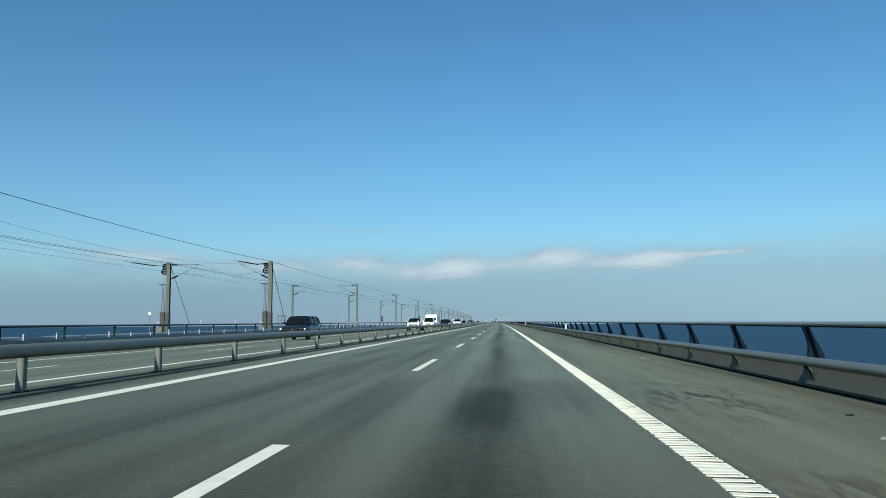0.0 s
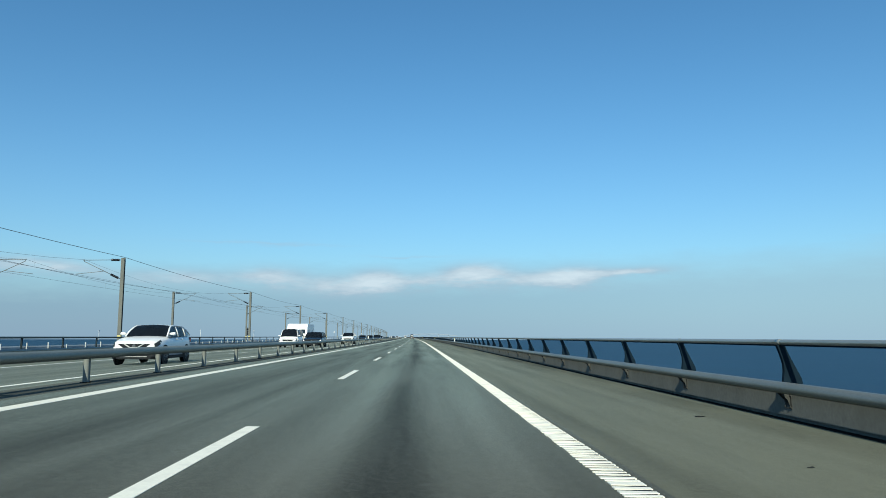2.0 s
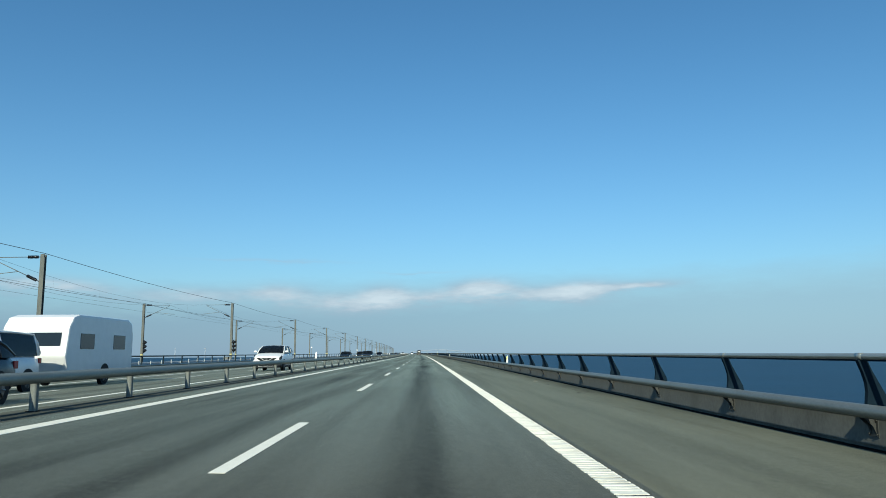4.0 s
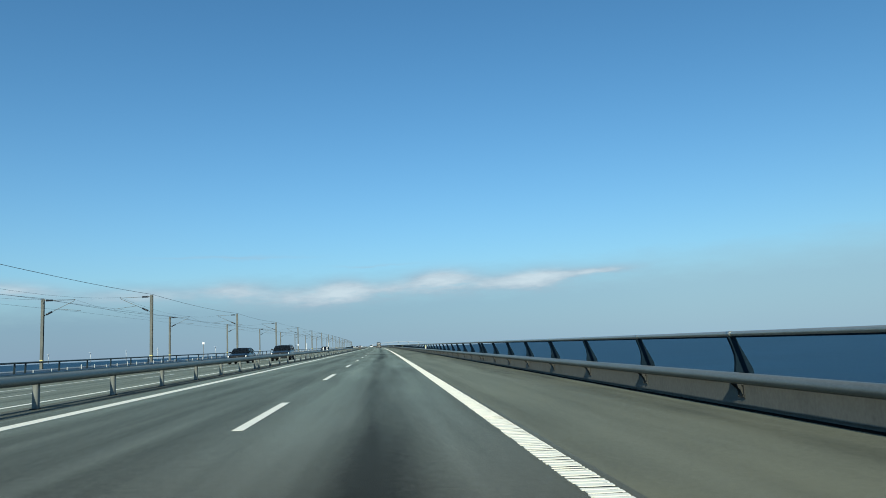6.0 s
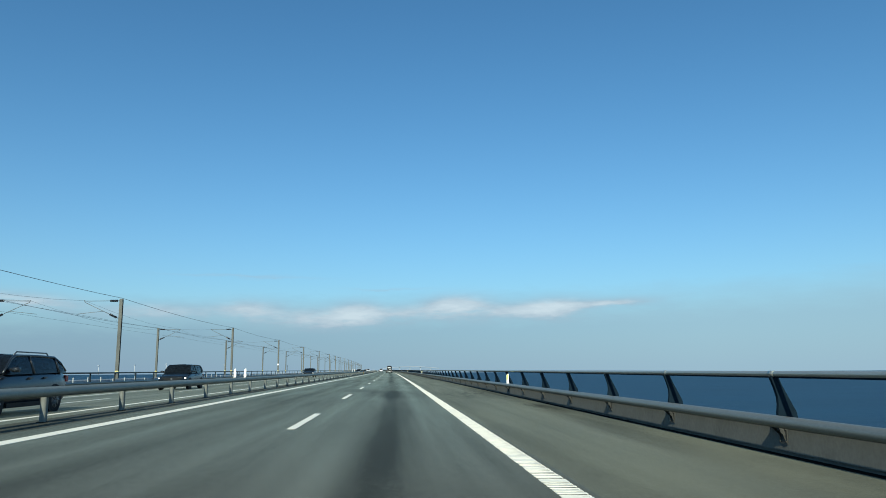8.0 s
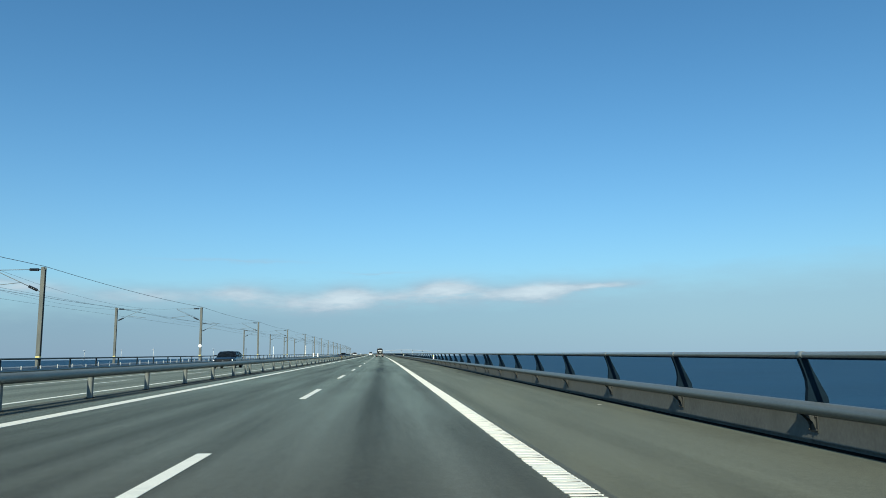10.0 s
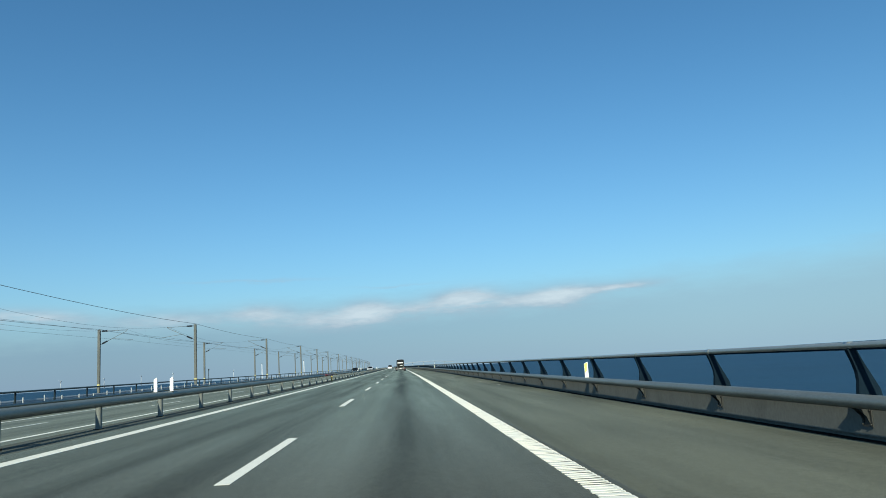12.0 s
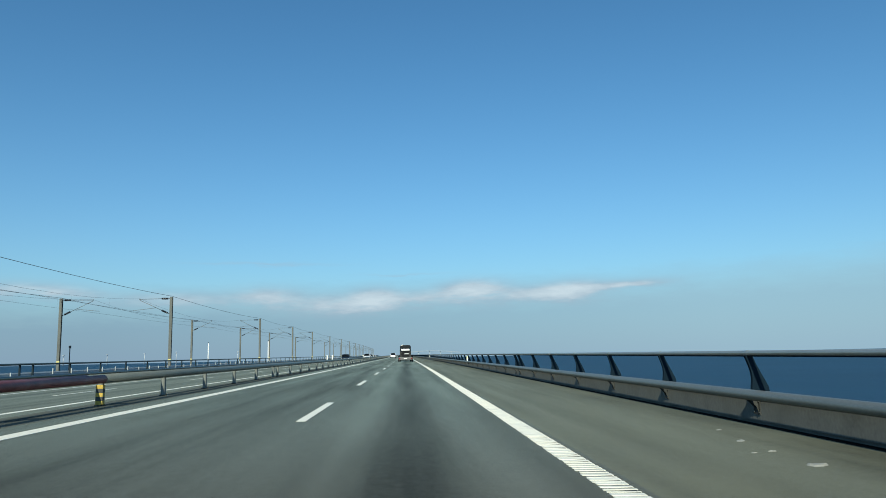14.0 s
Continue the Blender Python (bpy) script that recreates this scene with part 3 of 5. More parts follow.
def parapet(x, side, label):
    """side +1: the road lies towards -x."""
    root = tagged(new("parapet"), label, "parapet", "deck edge parapets", "structure")
    root.empty_display_size = 0.2
    s = side
    bm = bmesh.new()
    # concrete edge beam with a recessed foot, in lengths between the joints
    cuts = [Y0] + [j for j in JOINTS] + [541.0, 650.0, 900.0, 1200.0, Y1]
    for a, b in zip(cuts, cuts[1:]):
        prism(bm, [(x + s * d, z) for d, z in [(0.0, -0.185), (0.055, -0.185), (0.055, -0.26), (0.5, -0.26), (0.5, -0.7), (0.58, -0.7), (0.58, 0.2), (0.55, 0.212), (0.03, 0.212), (0.0, 0.185)]], a + 0.012, b - 0.012)
    part("edge_beam", bm, M["concrete"], root, "stained grey concrete edge beam")
    # near-black strip painting the foot gap and the guard tube's shadow
    bm = bmesh.new()
    prism(bm, [(x + s * d, z) for d, z in [(-0.1, -0.262), (0.09, -0.262), (0.09, -0.24), (-0.09, -0.238)]], Y0, Y1)
    part("drain_slot", bm, M["dark"], root, "dark strip for the foot gap and the guard tube's shadow")
    # thick guard tube in front, sleeved where lengths meet
    bm = bmesh.new()
    tube(bm, [(x - s * 0.215, y, 0.243) for y in (Y0, 0, 60, 120, 180, 240, 300, 360, 420, 480, 560, 700, 900, 1200, Y1)], 0.084, 14)
    part("guard_rail", bm, M["rail"], root, "thick galvanised guard tube")
    bm = bmesh.new()
    tube(bm, [(x - s * 0.1, y, 0.893) for y in (Y0, 0, 60, 120, 180, 240, 300, 360, 420, 480, 560, 700, 900, 1200, Y1)], 0.04, 12)
    part("handrail", bm, M["hand" if s > 0 else "far_rail"], root, "steel handrail tube")
    # added dark bar standing in for the handrail's shaded underside
    bm = bmesh.new()
    tube(bm, [(x - s * 0.095, y, 0.85) for y in (Y0, 0, 120, 240, 360, 480, 700, 900, Y1)], 0.018, 6)
    part("rail_seat", bm, M["fin"], root)
    collar = bmesh.new()
    tube(collar, [(0, -0.07, 0), (0, 0.07, 0)], 0.044, 12)
    collar = mesh_of("collar", collar, M["hand" if s > 0 else "far_rail"])
    fin, brk = fin_mesh(s, 1.0 if s > 0 else 0.4), bracket_mesh(s)
    rest = bmesh.new()
    for y in post_rows(-20, 1300):
        if s > 0:
            y += bay_shift(y)
        if y < 640:
            piece("post", fin, root, pose(x, y, 0))
            piece("bracket", brk, root, pose(x, y, 0))
            piece("collar", collar, root, pose(x - s * 0.1, y, 0.893))
        else:
            prism(rest, [(x + s * a, b) for a, b in [(-0.085, 0.27), (-0.06, 0.5), (-0.15, 0.86), (-0.05, 0.86), (0.16, 0.36), (0.17, 0.27)]], y - 0.035, y + 0.035)
    tagged(part("far_posts", rest, M["fin"], root), kind="stuff")
    return root


parapet(RIGHT, 1, "concrete parapet with galvanised guard tube, dark fin posts and handrail")
parapet(FAR, -1, "concrete parapet with dark fin posts and handrail beside the oncoming carriageway")


# ---------------------------------------------------------------- barrier between the carriageways
def median_post_mesh(material, name="post"):
    bm = bmesh.new()
    # round-nosed sheet post with a rounded head
    w, d = 0.06, 0.055
    nose = [(math.cos(a) * w, -0.015 + math.sin(a) * (d - 0.015)) for a in [math.pi + math.pi * k / 10 for k in range(11)]]
    prism(bm, nose + [(w, d), (w - 0.01, d), (w - 0.01, -0.01), (-w + 0.01, -0.01), (-w + 0.01, d), (-w, d)], 0.0, 0.6, "z")
    tube(bm, [(0, -d + 0.006, 0.61), (0, d, 0.61)], 0.06, 14)
    return mesh_of(name, bm, material)


def median_foot_mesh():
    bm = bmesh.new()
    box(bm, -0.09, 0.085, -0.075, 0.075, -0.01, 0.016)
    for bx in (-0.08, 0.075):
        tube(bm, [(bx, 0.06, 0.014), (bx, 0.06, 0.03)], 0.012, 6)
    return mesh_of("foot", bm, M["bracket"])


barrier = tagged(new("median_barrier"), "double galvanised tube guardrail on short steel posts between the carriageways", "guardrail", kind="structure")
barrier.empty_display_size = 0.2
BZ = own(CROWN)
MID = -4.88
ys_beam = (Y0, 0, 60, 120, 180, 240, 300, 360, 402.2)
for dx in (-0.2, 0.17):
    bm = bmesh.new()
    tube(bm, [(MID + dx, y, 0.59) for y in ys_beam], 0.092, 14)
    tube(bm, [(MID + dx, y, 0.59) for y in (410.3, 420, 480, 560, 700, 900, 1200, Y1)], 0.092, 14)
    part("rail_tube", bm, M["rail_dark"], barrier)
    bm = bmesh.new()
    tube(bm, [(MID + dx, y, 0.59) for y in (402.2, 406, 410.3)], 0.092, 14)
    part("rail_tube", bm, M["red"], barrier, "guardrail length scraped with red paint")
# grime and the guardrail's shade are both put into this strip's colour
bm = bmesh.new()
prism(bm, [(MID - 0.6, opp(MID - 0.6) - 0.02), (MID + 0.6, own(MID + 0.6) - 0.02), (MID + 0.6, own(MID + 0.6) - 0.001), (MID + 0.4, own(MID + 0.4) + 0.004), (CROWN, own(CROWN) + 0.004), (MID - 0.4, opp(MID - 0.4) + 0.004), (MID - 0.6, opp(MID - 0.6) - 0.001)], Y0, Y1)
tagged(part("median_strip", bm, asphalt("median_asphalt", (0.06, 0.065, 0.058), [(MID + 0.05, 0.22, -0.35)], 0.7, sheen=0.05)), "narrow stained asphalt strip under the guardrail, with painted shade", "road", kind="structure")
strap = bmesh.new()
box(strap, -0.22, 0.19, -0.03, 0.03, -0.06, 0.02)
strap = mesh_of("strap", strap, M["rail_dark"])
post_me, foot_me = median_post_mesh(M["post"]), median_foot_mesh()
far_posts = bmesh.new()
for y in post_rows(-20, 1200):
    if y < 640:
        piece("post", post_me, barrier, pose(MID, y, BZ))
        piece("foot", foot_me, barrier, pose(MID, y, BZ))
        piece("strap", strap, barrier, pose(MID, y, 0.59))
    else:
        box(far_posts, MID - 0.075, MID + 0.075, y - 0.05, y + 0.05, BZ, 0.65)
tagged(part("far_posts", far_posts, M["post"], barrier), kind="stuff")
# a post striped yellow and black at the red length
for y in [v for v in post_rows(400, 418) if 408.5 < v < 412.5]:
    for k in range(5):
        bm = bmesh.new()
        box(bm, -0.076, 0.076, -0.062, 0.062, 0.03 + 0.085 * k, 0.03 + 0.085 * (k + 1) - 0.004)
        band = part("stripe", bm, M["stripe"] if k % 2 == 0 else M["weight"], barrier, "yellow and black warning stripe")
        band.matrix_basis = pose(MID, y, BZ)


# ---------------------------------------------------------------- reflector posts
def delineator(x, y, z, height, colour, label):
    root = thing("delineator", x, y, z, label, "delineator", "reflector posts")
    bm = bmesh.new()
    prism(bm, [(-0.05, 0.0), (0.05, 0.0), (0.05, height), (0.02, height + 0.04), (-0.05, height - 0.02)], -0.02, 0.02)
    part("board", bm, M["white"], root, bevel=0.006)
    bm = bmesh.new()
    box(bm, -0.05, 0.05, -0.05, 0.05, -0.015, 0.004)
    part("base", bm, M["bracket"], root)
    bm = bmesh.new()
    box(bm, -0.04, 0.04, -0.026, -0.0205, height - 0.2, height - 0.06)
    part("reflector", bm, colour, root)


for y in (62.2, 161.7, 261.3, 360.6, 459.5, 558.8):
    for dx in ((-0.25, 0.2) if y != 161.7 else (0.0,)):
        delineator(MID + dx, y, 0.675, 0.37, M["white"], "white reflector post standing on the guardrail")
    # right edge
    root = thing("delineator", RIGHT - 0.215, y + (0.6 if y != 360.6 else -0.3), 0.318, "white reflector post with a pale yellow reflector on the guard tube", "delineator", "reflector posts")
    bm = bmesh.new()
    prism(bm, [(-0.055, 0.0), (0.055, 0.0), (0.055, 0.45), (0.02, 0.445), (-0.055, 0.40)], -0.02, 0.02)
    part("board", bm, M["white"], root)
    bm = bmesh.new()
    prism(bm, [(-0.05, 0.14), (0.005, 0.2), (0.03, 0.43), (-0.05, 0.395)], -0.024, -0.0205)
    part("reflector", bm, M["lime"], root, "pale yellow reflector")


# ---------------------------------------------------------------- overhead line masts
MAST_R, MAST_L, TOP = -20.74, -31.1, 6.95
FOOT = -2.28
MAST_Y = [71.1 + 43.883 * k for k in range(-2, 11)] + [544.0, 576.5, 621.0] + [621.0 + 43.883 * k for k in range(1, 12)]


def mast_shaft(bm, half=0.128, deep=0.125, top=TOP - FOOT):
    """An H-section column."""
    t = 0.022
    for sy in (-1, 1):
        box(bm, -half, half, sy * deep - (t if sy > 0 else 0), sy * deep + (t if sy < 0 else 0), 0, top)
    box(bm, -0.012, 0.012, -deep + t, deep - t, 0, top)


def ribbed(bm, a, b, core, rib, n):
    """An insulator: one rod with n ribs round it."""
    a, b = Vector(a), Vector(b)
    pts, rs = [a], [core]
    for k in range(n):
        for u, r in ((0.12, core), (0.28, rib), (0.62, rib * 0.96), (0.8, core)):
            pts.append(a.lerp(b, (k + u) / n)), rs.append(r)
    tube(bm, pts + [b], rs + [core], 10)


def mast_parts(s):
    """Meshes of a plain mast; s is +1 where the arm reaches towards +x."""
    out = []
    bm = bmesh.new()
    mast_shaft(bm)
    out.append(("column", mesh_of("column", bm, M["mast"]), ""))
    bm = bmesh.new()
    box(bm, -0.3, 0.3, -0.3, 0.3, 0.0, 0.06)
    out.append(("base_plate", mesh_of("base_plate", bm, M["mast_grey"]), ""))
    bm = bmesh.new()
    box(bm, -0.137, 0.137, -0.135, 0.135, 3.17, 3.31)
    out.append(("marker_band", mesh_of("marker_band", bm, M["band"], 0.01), "faded yellow band"))
    z = 6.79 - FOOT
    bm = bmesh.new()
    tube(bm, [(s * 0.14, 0, z), (s * 0.32, 0, z)], 0.03, 6)
    ribbed(bm, (s * 0.3, 0, z), (s * 0.92, 0, z), 0.05, 0.1, 8)
    out.append(("top_insulator", mesh_of("top_insulator", bm, M["insulator"]), "dark ribbed insulator"))
    bm = bmesh.new()
    tube(bm, [(s * 0.92, 0, z), (s * 3.05, 0, z - 0.03)], 0.024, 6)
    out.append(("top_tube", mesh_of("top_tube", bm, M["mast_grey"]), ""))
    a, b = Vector((s * 0.2, 0, 5.34 - FOOT)), Vector((s * 2.95, 0, 6.66 - FOOT))
    d = (b - a).normalized()
    bm = bmesh.new()
    tube(bm, [a - d * 0.06, a + d * 0.16], 0.03, 6)
    ribbed(bm, a + d * 0.14, a + d * 0.78, 0.05, 0.1, 8)
    out.append(("strut_insulator", mesh_of("strut_insulator", bm, M["insulator"]), "dark ribbed insulator"))
    bm = bmesh.new()
    tube(bm, [a + d * 0.78, b], 0.024, 6)
    tube(bm, [a + d * 1.35, Vector((s * 3.6, 0, 5.68 - FOOT))], 0.02, 6)
    tube(bm, [b, Vector((s * 3.0, 0, 6.85 - FOOT))], 0.02, 6)
    out.append(("strut", mesh_of("strut", bm, M["mast_grey"]), ""))
    return out


def mast(x, y, parts):
    root = thing("catenary_mast", x, y, FOOT, "weathered steel railway mast with insulated cantilever arm", "mast", "overhead line masts")
    for name, me, label in parts:
        if abs(y - 71.1) < 1 and name in ("column", "base_plate", "marker_band"):
            continue        # its arm is carried by the tensioning mast here
        tagged(piece(name, me, root), label=label)
    return root


parts_r, parts_l = mast_parts(-1), mast_parts(1)
for y in MAST_Y:
    root = mast(MAST_R, y, parts_r)
    if abs(y - 378.3) < 1:
        bm = bmesh.new()
        tube(bm, [(0.0, -0.2, 2.15 - FOOT), (0.0, -0.16, 2.15 - FOOT)], 0.2, 20)
        part("marker_disc", bm, M["white"], root, "white round marker disc")
    mast(MAST_L, y, parts_l)


def anchor_gear(x, y, s):
    """The tensioning mast: a second thick column with weights, wheel and stay."""
    root = thing("tension_mast", x, y, FOOT, "thick tan steel tensioning mast with hanging weights and stay", "mast", "tension masts")
    h = TOP - FOOT + 0.1
    bm = bmesh.new()
    mast_shaft(bm, 0.175, 0.17, h)
    part("column", bm, M["mast"], root)
    bm = bmesh.new()
    box(bm, -0.205, 0.205, -0.21, 0.21, 0.0, 4.25)
    part("casing", bm, M["weight"], root, "dark casing round the foot", bevel=0.02)
    bm = bmesh.new()
    for cx, cz, r in ((0.4, h - 0.42, 0.22), (0.46, h - 0.95, 0.27)):
        for cy in (-0.09, 0.09):
            ring = [(s * cx + math.cos(k * 0.3927) * r, cy, cz + math.sin(k * 0.3927) * r) for k in range(17)]
            tube(bm, ring, 0.045, 6)
            for k in range(0, 16, 4):
                tube(bm, [(s * cx, cy, cz), ring[k]], 0.03, 5)
        tube(bm, [(s * cx, -0.16, cz), (s * cx, 0.16, cz)], 0.08, 8)
        box(bm, min(s * 0.16, s * cx), max(s * 0.16, s * cx), -0.14, 0.14, cz - 0.05, cz + 0.05)
    part("tension_wheel", bm, M["bracket"], root, "pair of dark spoked tension wheels")
    bm = bmesh.new()
    tube(bm, [(0, 0, h - 2.25), (s * 0.95, 0, h - 2.25)], 0.045, 8)
    part("bracket_arm", bm, M["bracket"], root)
    for k in (0.36, 0.62):
        bm = bmesh.new()
        tube(bm, [(s * k, 0, h - 2.2), (s * k, 0, 2.4)], 0.04, 8)
        part("guide_tube", bm, M["mast_grey"], root, "pale guide tube")
    bm = bmesh.new()
    tube(bm, [(s * 0.49, 0, h - 1.2), (s * 0.49, 0, 4.3)], 0.018, 6)
    part("weight_rope", bm, M["mast_grey"], root)
    bm = bmesh.new()
    for k in range(9):
        box(bm, s * 0.5 - 0.21, s * 0.5 + 0.21, -0.2, 0.2, 2.95 + 0.16 * k, 2.95 + 0.16 * k + 0.15)
    part("weights", bm, M["weight"], root, "stack of dark grey cast weights")
    bm = bmesh.new()
    box(bm, min(s * 0.1, s * 1.05), max(s * 0.1, s * 1.05), -0.03, 0.03, 3.3, 3.38)
    part("guide_bar", bm, M["pale"], root, "pale guide bar")
    bm = bmesh.new()
    box(bm, s * 0.75 - 0.32, s * 0.75 + 0.32, -0.25, 0.25, 0.0, 2.9)
    part("weight_guard", bm, M["mast_grey"], root, "pale sheet guard below the weights", bevel=0.03)
    bm = bmesh.new()
    tube(bm, [(0, 0.2, h - 0.1), (0, 7.5, 0.4)], 0.03, 6)
    part("stay", bm, M["mast_grey"], root)
    bm = bmesh.new()
    a, b = Vector((s * 0.95, -0.9, h - 0.42)), Vector((s * 1.7, -3.6, h - 0.34))
    tube(bm, [(s * 0.4, 0, h - 0.22), a], 0.02, 6)
    ribbed(bm, a, b, 0.035, 0.06, 16)
    part("strain_insulator", bm, M["insulator"], root, "long dark ribbed insulator")
    bm = bmesh.new()
    tube(bm, [b, b + Vector((s * 0.1, -0.4, 0.01))], [0.04, 0.055], 8)
    tube(bm, [b, b + Vector((s * 0.3, -1.2, 0.03))], 0.018, 6)
    part("clevis", bm, M["mast_grey"], root)


anchor_gear(MAST_R, 71.1, -1)
anchor_gear(MAST_L, 71.1, -1)


# ---------------------------------------------------------------- overhead wires
def wire(label, x, z, sag, r, zig=0.0, kind_name="overhead_wire"):
    bm = bmesh.new()
    pts = []
    for i, (a, b) in enumerate(zip(MAST_Y, MAST_Y[1:])):
        for k in range(8):
            u = k / 8
            zz = z - sag * 4 * u * (1 - u)
            xx = x + zig * ((1 - 2 * u) if i % 2 == 0 else (2 * u - 1))
            pts.append((xx, a + (b - a) * u, zz))
    pts.append((x, MAST_Y[-1], z))
    tube(bm, pts, r, 5)
    return tagged(part(kind_name, bm, M["wire"]), label, "wire", "overhead wires")


wire("dark feeder wire strung between the mast heads", MAST_R + 0.05, TOP + 0.06, 0.24, 0.018)
wire("dark feeder wire strung between the mast heads", MAST_L - 0.05, TOP + 0.06, 0.24, 0.017)
for x in (-23.7, -28.1):
    wire("dark messenger wire above the railway track", x, 6.8, 0.9, 0.0078)
    wire("dark contact wire above the railway track", x, 5.6, 0.05, 0.0085, 0.2)
    root = thing("dropper_wires", x, 0, 5.6, "thin dropper wires between messenger and contact wire", "wire", "dropper wires")
    for a, b in zip(MAST_Y[:12], MAST_Y[1:13]):
        for k in range(1, 6):
            u = k / 6
            bm = bmesh.new()
            tube(bm, [(0, a + (b - a) * u, 0.0), (0, a + (b - a) * u, 1.2 - 0.9 * 4 * u * (1 - u))], 0.0025, 4)
            part("dropper", bm, M["wire"], root)


# ---------------------------------------------------------------- railway signals, boards and fence
def signal(x, y):
    root = thing("railway_signal", x + 0.24, y - 0.25, 1.16, "black three-lamp railway signal with visors on a mast", "signal", "railway signals")
    bm = bmesh.new()
    box(bm, -0.07, 0.05, -0.03, 0.05, 0.0, 1.5)
    part("back_plate", bm, M["black"], root, bevel=0.02)
    for k in range(3):
        z = 0.28 + 0.46 * k
        bm = bmesh.new()
        tube(bm, [(-0.04, -0.02, z - 0.02), (0.06, -0.1, z), (0.26, -0.26, z + 0.07)], [0.14, 0.165, 0.15], 14)
        lamp = part("hood", bm, M["black"], root)
        bm = bmesh.new()
        tube(bm, [(0.262, -0.262, z + 0.071), (0.266, -0.266, z + 0.073)], 0.1, 14)
        part("lens", bm, M["glass"], lamp)
    bm = bmesh.new()
    tube(bm, [(-0.3, 0.1, 0.4), (0, 0.02, 0.4)], 0.03, 6)
    tube(bm, [(-0.3, 0.1, 1.2), (0, 0.02, 1.2)], 0.03, 6)
    part("clamp", bm, M["mast_grey"], root)


def cabinet(x, y):
    """The relay cabinet at the foot of a signal mast."""
    root = thing("relay_cabinet", x, y, FOOT, "tall brown-grey steel relay cabinet at the foot of a mast", "cabinet", "relay cabinets")
    bm = bmesh.new()
    box(bm, -0.27, 0.27, -0.3, 0.3, 0.0, 2.98)
    part("body", bm, M["mast"], root, bevel=0.03)
    bm = bmesh.new()
    box(bm, -0.19, 0.19, -0.325, -0.302, 1.9, 2.85)
    door = part("door", bm, M["mast_grey"], root, "paler grey door", bevel=0.008)
    bm = bmesh.new()
    tube(bm, [(0.13, -0.335, 2.2), (0.13, -0.335, 2.4)], 0.012, 6)
    part("handle", bm, M["bracket"], door)


cabinet(MAST_R - 0.5, MAST_Y[5])
signal(MAST_R + 0.1, MAST_Y[5])
signal(MAST_L + 0.1, MAST_Y[5])


def board(x, y, top, size, label):
    root = thing("track_board", x, y, FOOT, label, "sign", "track boards")
    bm = bmesh.new()
    tube(bm, [(0, 0, 0), (0, 0, top - FOOT - size)], 0.035, 8)
    part("pole", bm, M["mast_grey"], root)
    bm = bmesh.new()
    box(bm, -size / 2, size / 2, -0.05, -0.03, top - FOOT - size, top - FOOT)
    part("panel", bm, M["white"], root, "plain white panel")


board(-21.3, 270.5, 2.42, 0.27, "small white board on a thin pole beside the track")
board(-31.3, 67.8, 2.05, 0.25, "small white board on a thin pole beside the track")


def white_mast(x, y, top):
    root = thing("marker_pole", x, y, FOOT, "slim white pole with a dark head beside the railway", "pole", "white poles")
    bm = bmesh.new()
    tube(bm, [(0, 0, 0), (0, 0, top - FOOT)], [0.09, 0.07], 10)
    part("pole", bm, M["white"], root)
    bm = bmesh.new()
    tube(bm, [(0, 0, top - FOOT), (0, 0, top - FOOT + 0.12)], 0.09, 10)
    part("cap", bm, M["black"], root)


WHITE_MASTS = [(-31.8, 522.5, 3.6), (-21.7, 522.5, 3.75)]
for p in WHITE_MASTS:
    white_mast(*p)


def dark_pole(x, y, top):
    root = thing("relay_pole", x, y, FOOT, "thin dark steel pole with a small box head beside the railway", "pole")
    bm = bmesh.new()
    tube(bm, [(0, 0, 0), (0, 0, top - FOOT - 0.25)], 0.05, 8)
    part("pole", bm, M["weight"], root)
    bm = bmesh.new()
    box(bm, -0.09, 0.09, -0.09, 0.09, top - FOOT - 0.25, top - FOOT)
    part("head", bm, M["weight"], root, bevel=0.02)


dark_pole(-30.85, 467.8, 2.5)


def edge_gantry(x, y, top):
    """A light frame on a bracketed platform at the outer edge of the railway deck."""
    root = thing("service_gantry", x, y, -2.1, "thin grey steel service gantry on the railway deck edge", "gantry")
    h = top + 2.1
    bm = bmesh.new()
    box(bm, -0.8, 0.85, -0.6, 0.6, 0.0, 0.08)
    part("platform", bm, M["mast_grey"], root)
    bm = bmesh.new()
    prism(bm, [(0.2, -0.9), (0.2, 0.0), (-0.75, 0.0), (-0.75, -0.12)], -0.05, 0.05)
    part("bracket", bm, M["mast_grey"], root)
    for px in (-0.55, -0.1, 0.35, 0.62):
        bm = bmesh.new()
        tube(bm, [(px, 0, 0.08), (px, 0, h - 0.04)], 0.03, 8)
        part("post", bm, M["weight"], root)
    for z0, z1, a, b in ((h - 0.12, h, -0.8, 0.72), (h - 0.75, h - 0.7, -0.58, 0.64)):
        bm = bmesh.new()
        box(bm, a, b, -0.06, 0.06, z0, z1)
        part("crossbar", bm, M["weight"], root, bevel=0.01)


edge_gantry(-32.75, 115.0, 2.1)

bm = bmesh.new()
prism(bm, [(-19.6, -2.1), (-19.78, -2.1), (-19.78, 0.35), (-19.74, 0.41), (-19.64, 0.41), (-19.6, 0.35)], Y0, Y1)
tagged(part("railway_wall", bm, M["rail_wall"]), "grey side wall along the edge of the railway deck", "wall", kind="structure")
fence = thing("railway_fence", -19.5, 0, -2.1, "row of short pale steel fence posts along the railway deck", "fence")
fp = bmesh.new()
box(fp, -0.032, 0.032, -0.032, 0.032, 0, 2.66)
fp = mesh_of("fence_post", fp, M["rail_wall"], 0.01)
random.seed(4)
for k in range(270):
    piece("fence_post", fp, fence, pose(0, 8 + 2.4 * k + random.uniform(-0.1, 0.1), random.uniform(-0.14, 0.05)))
bm = bmesh.new()
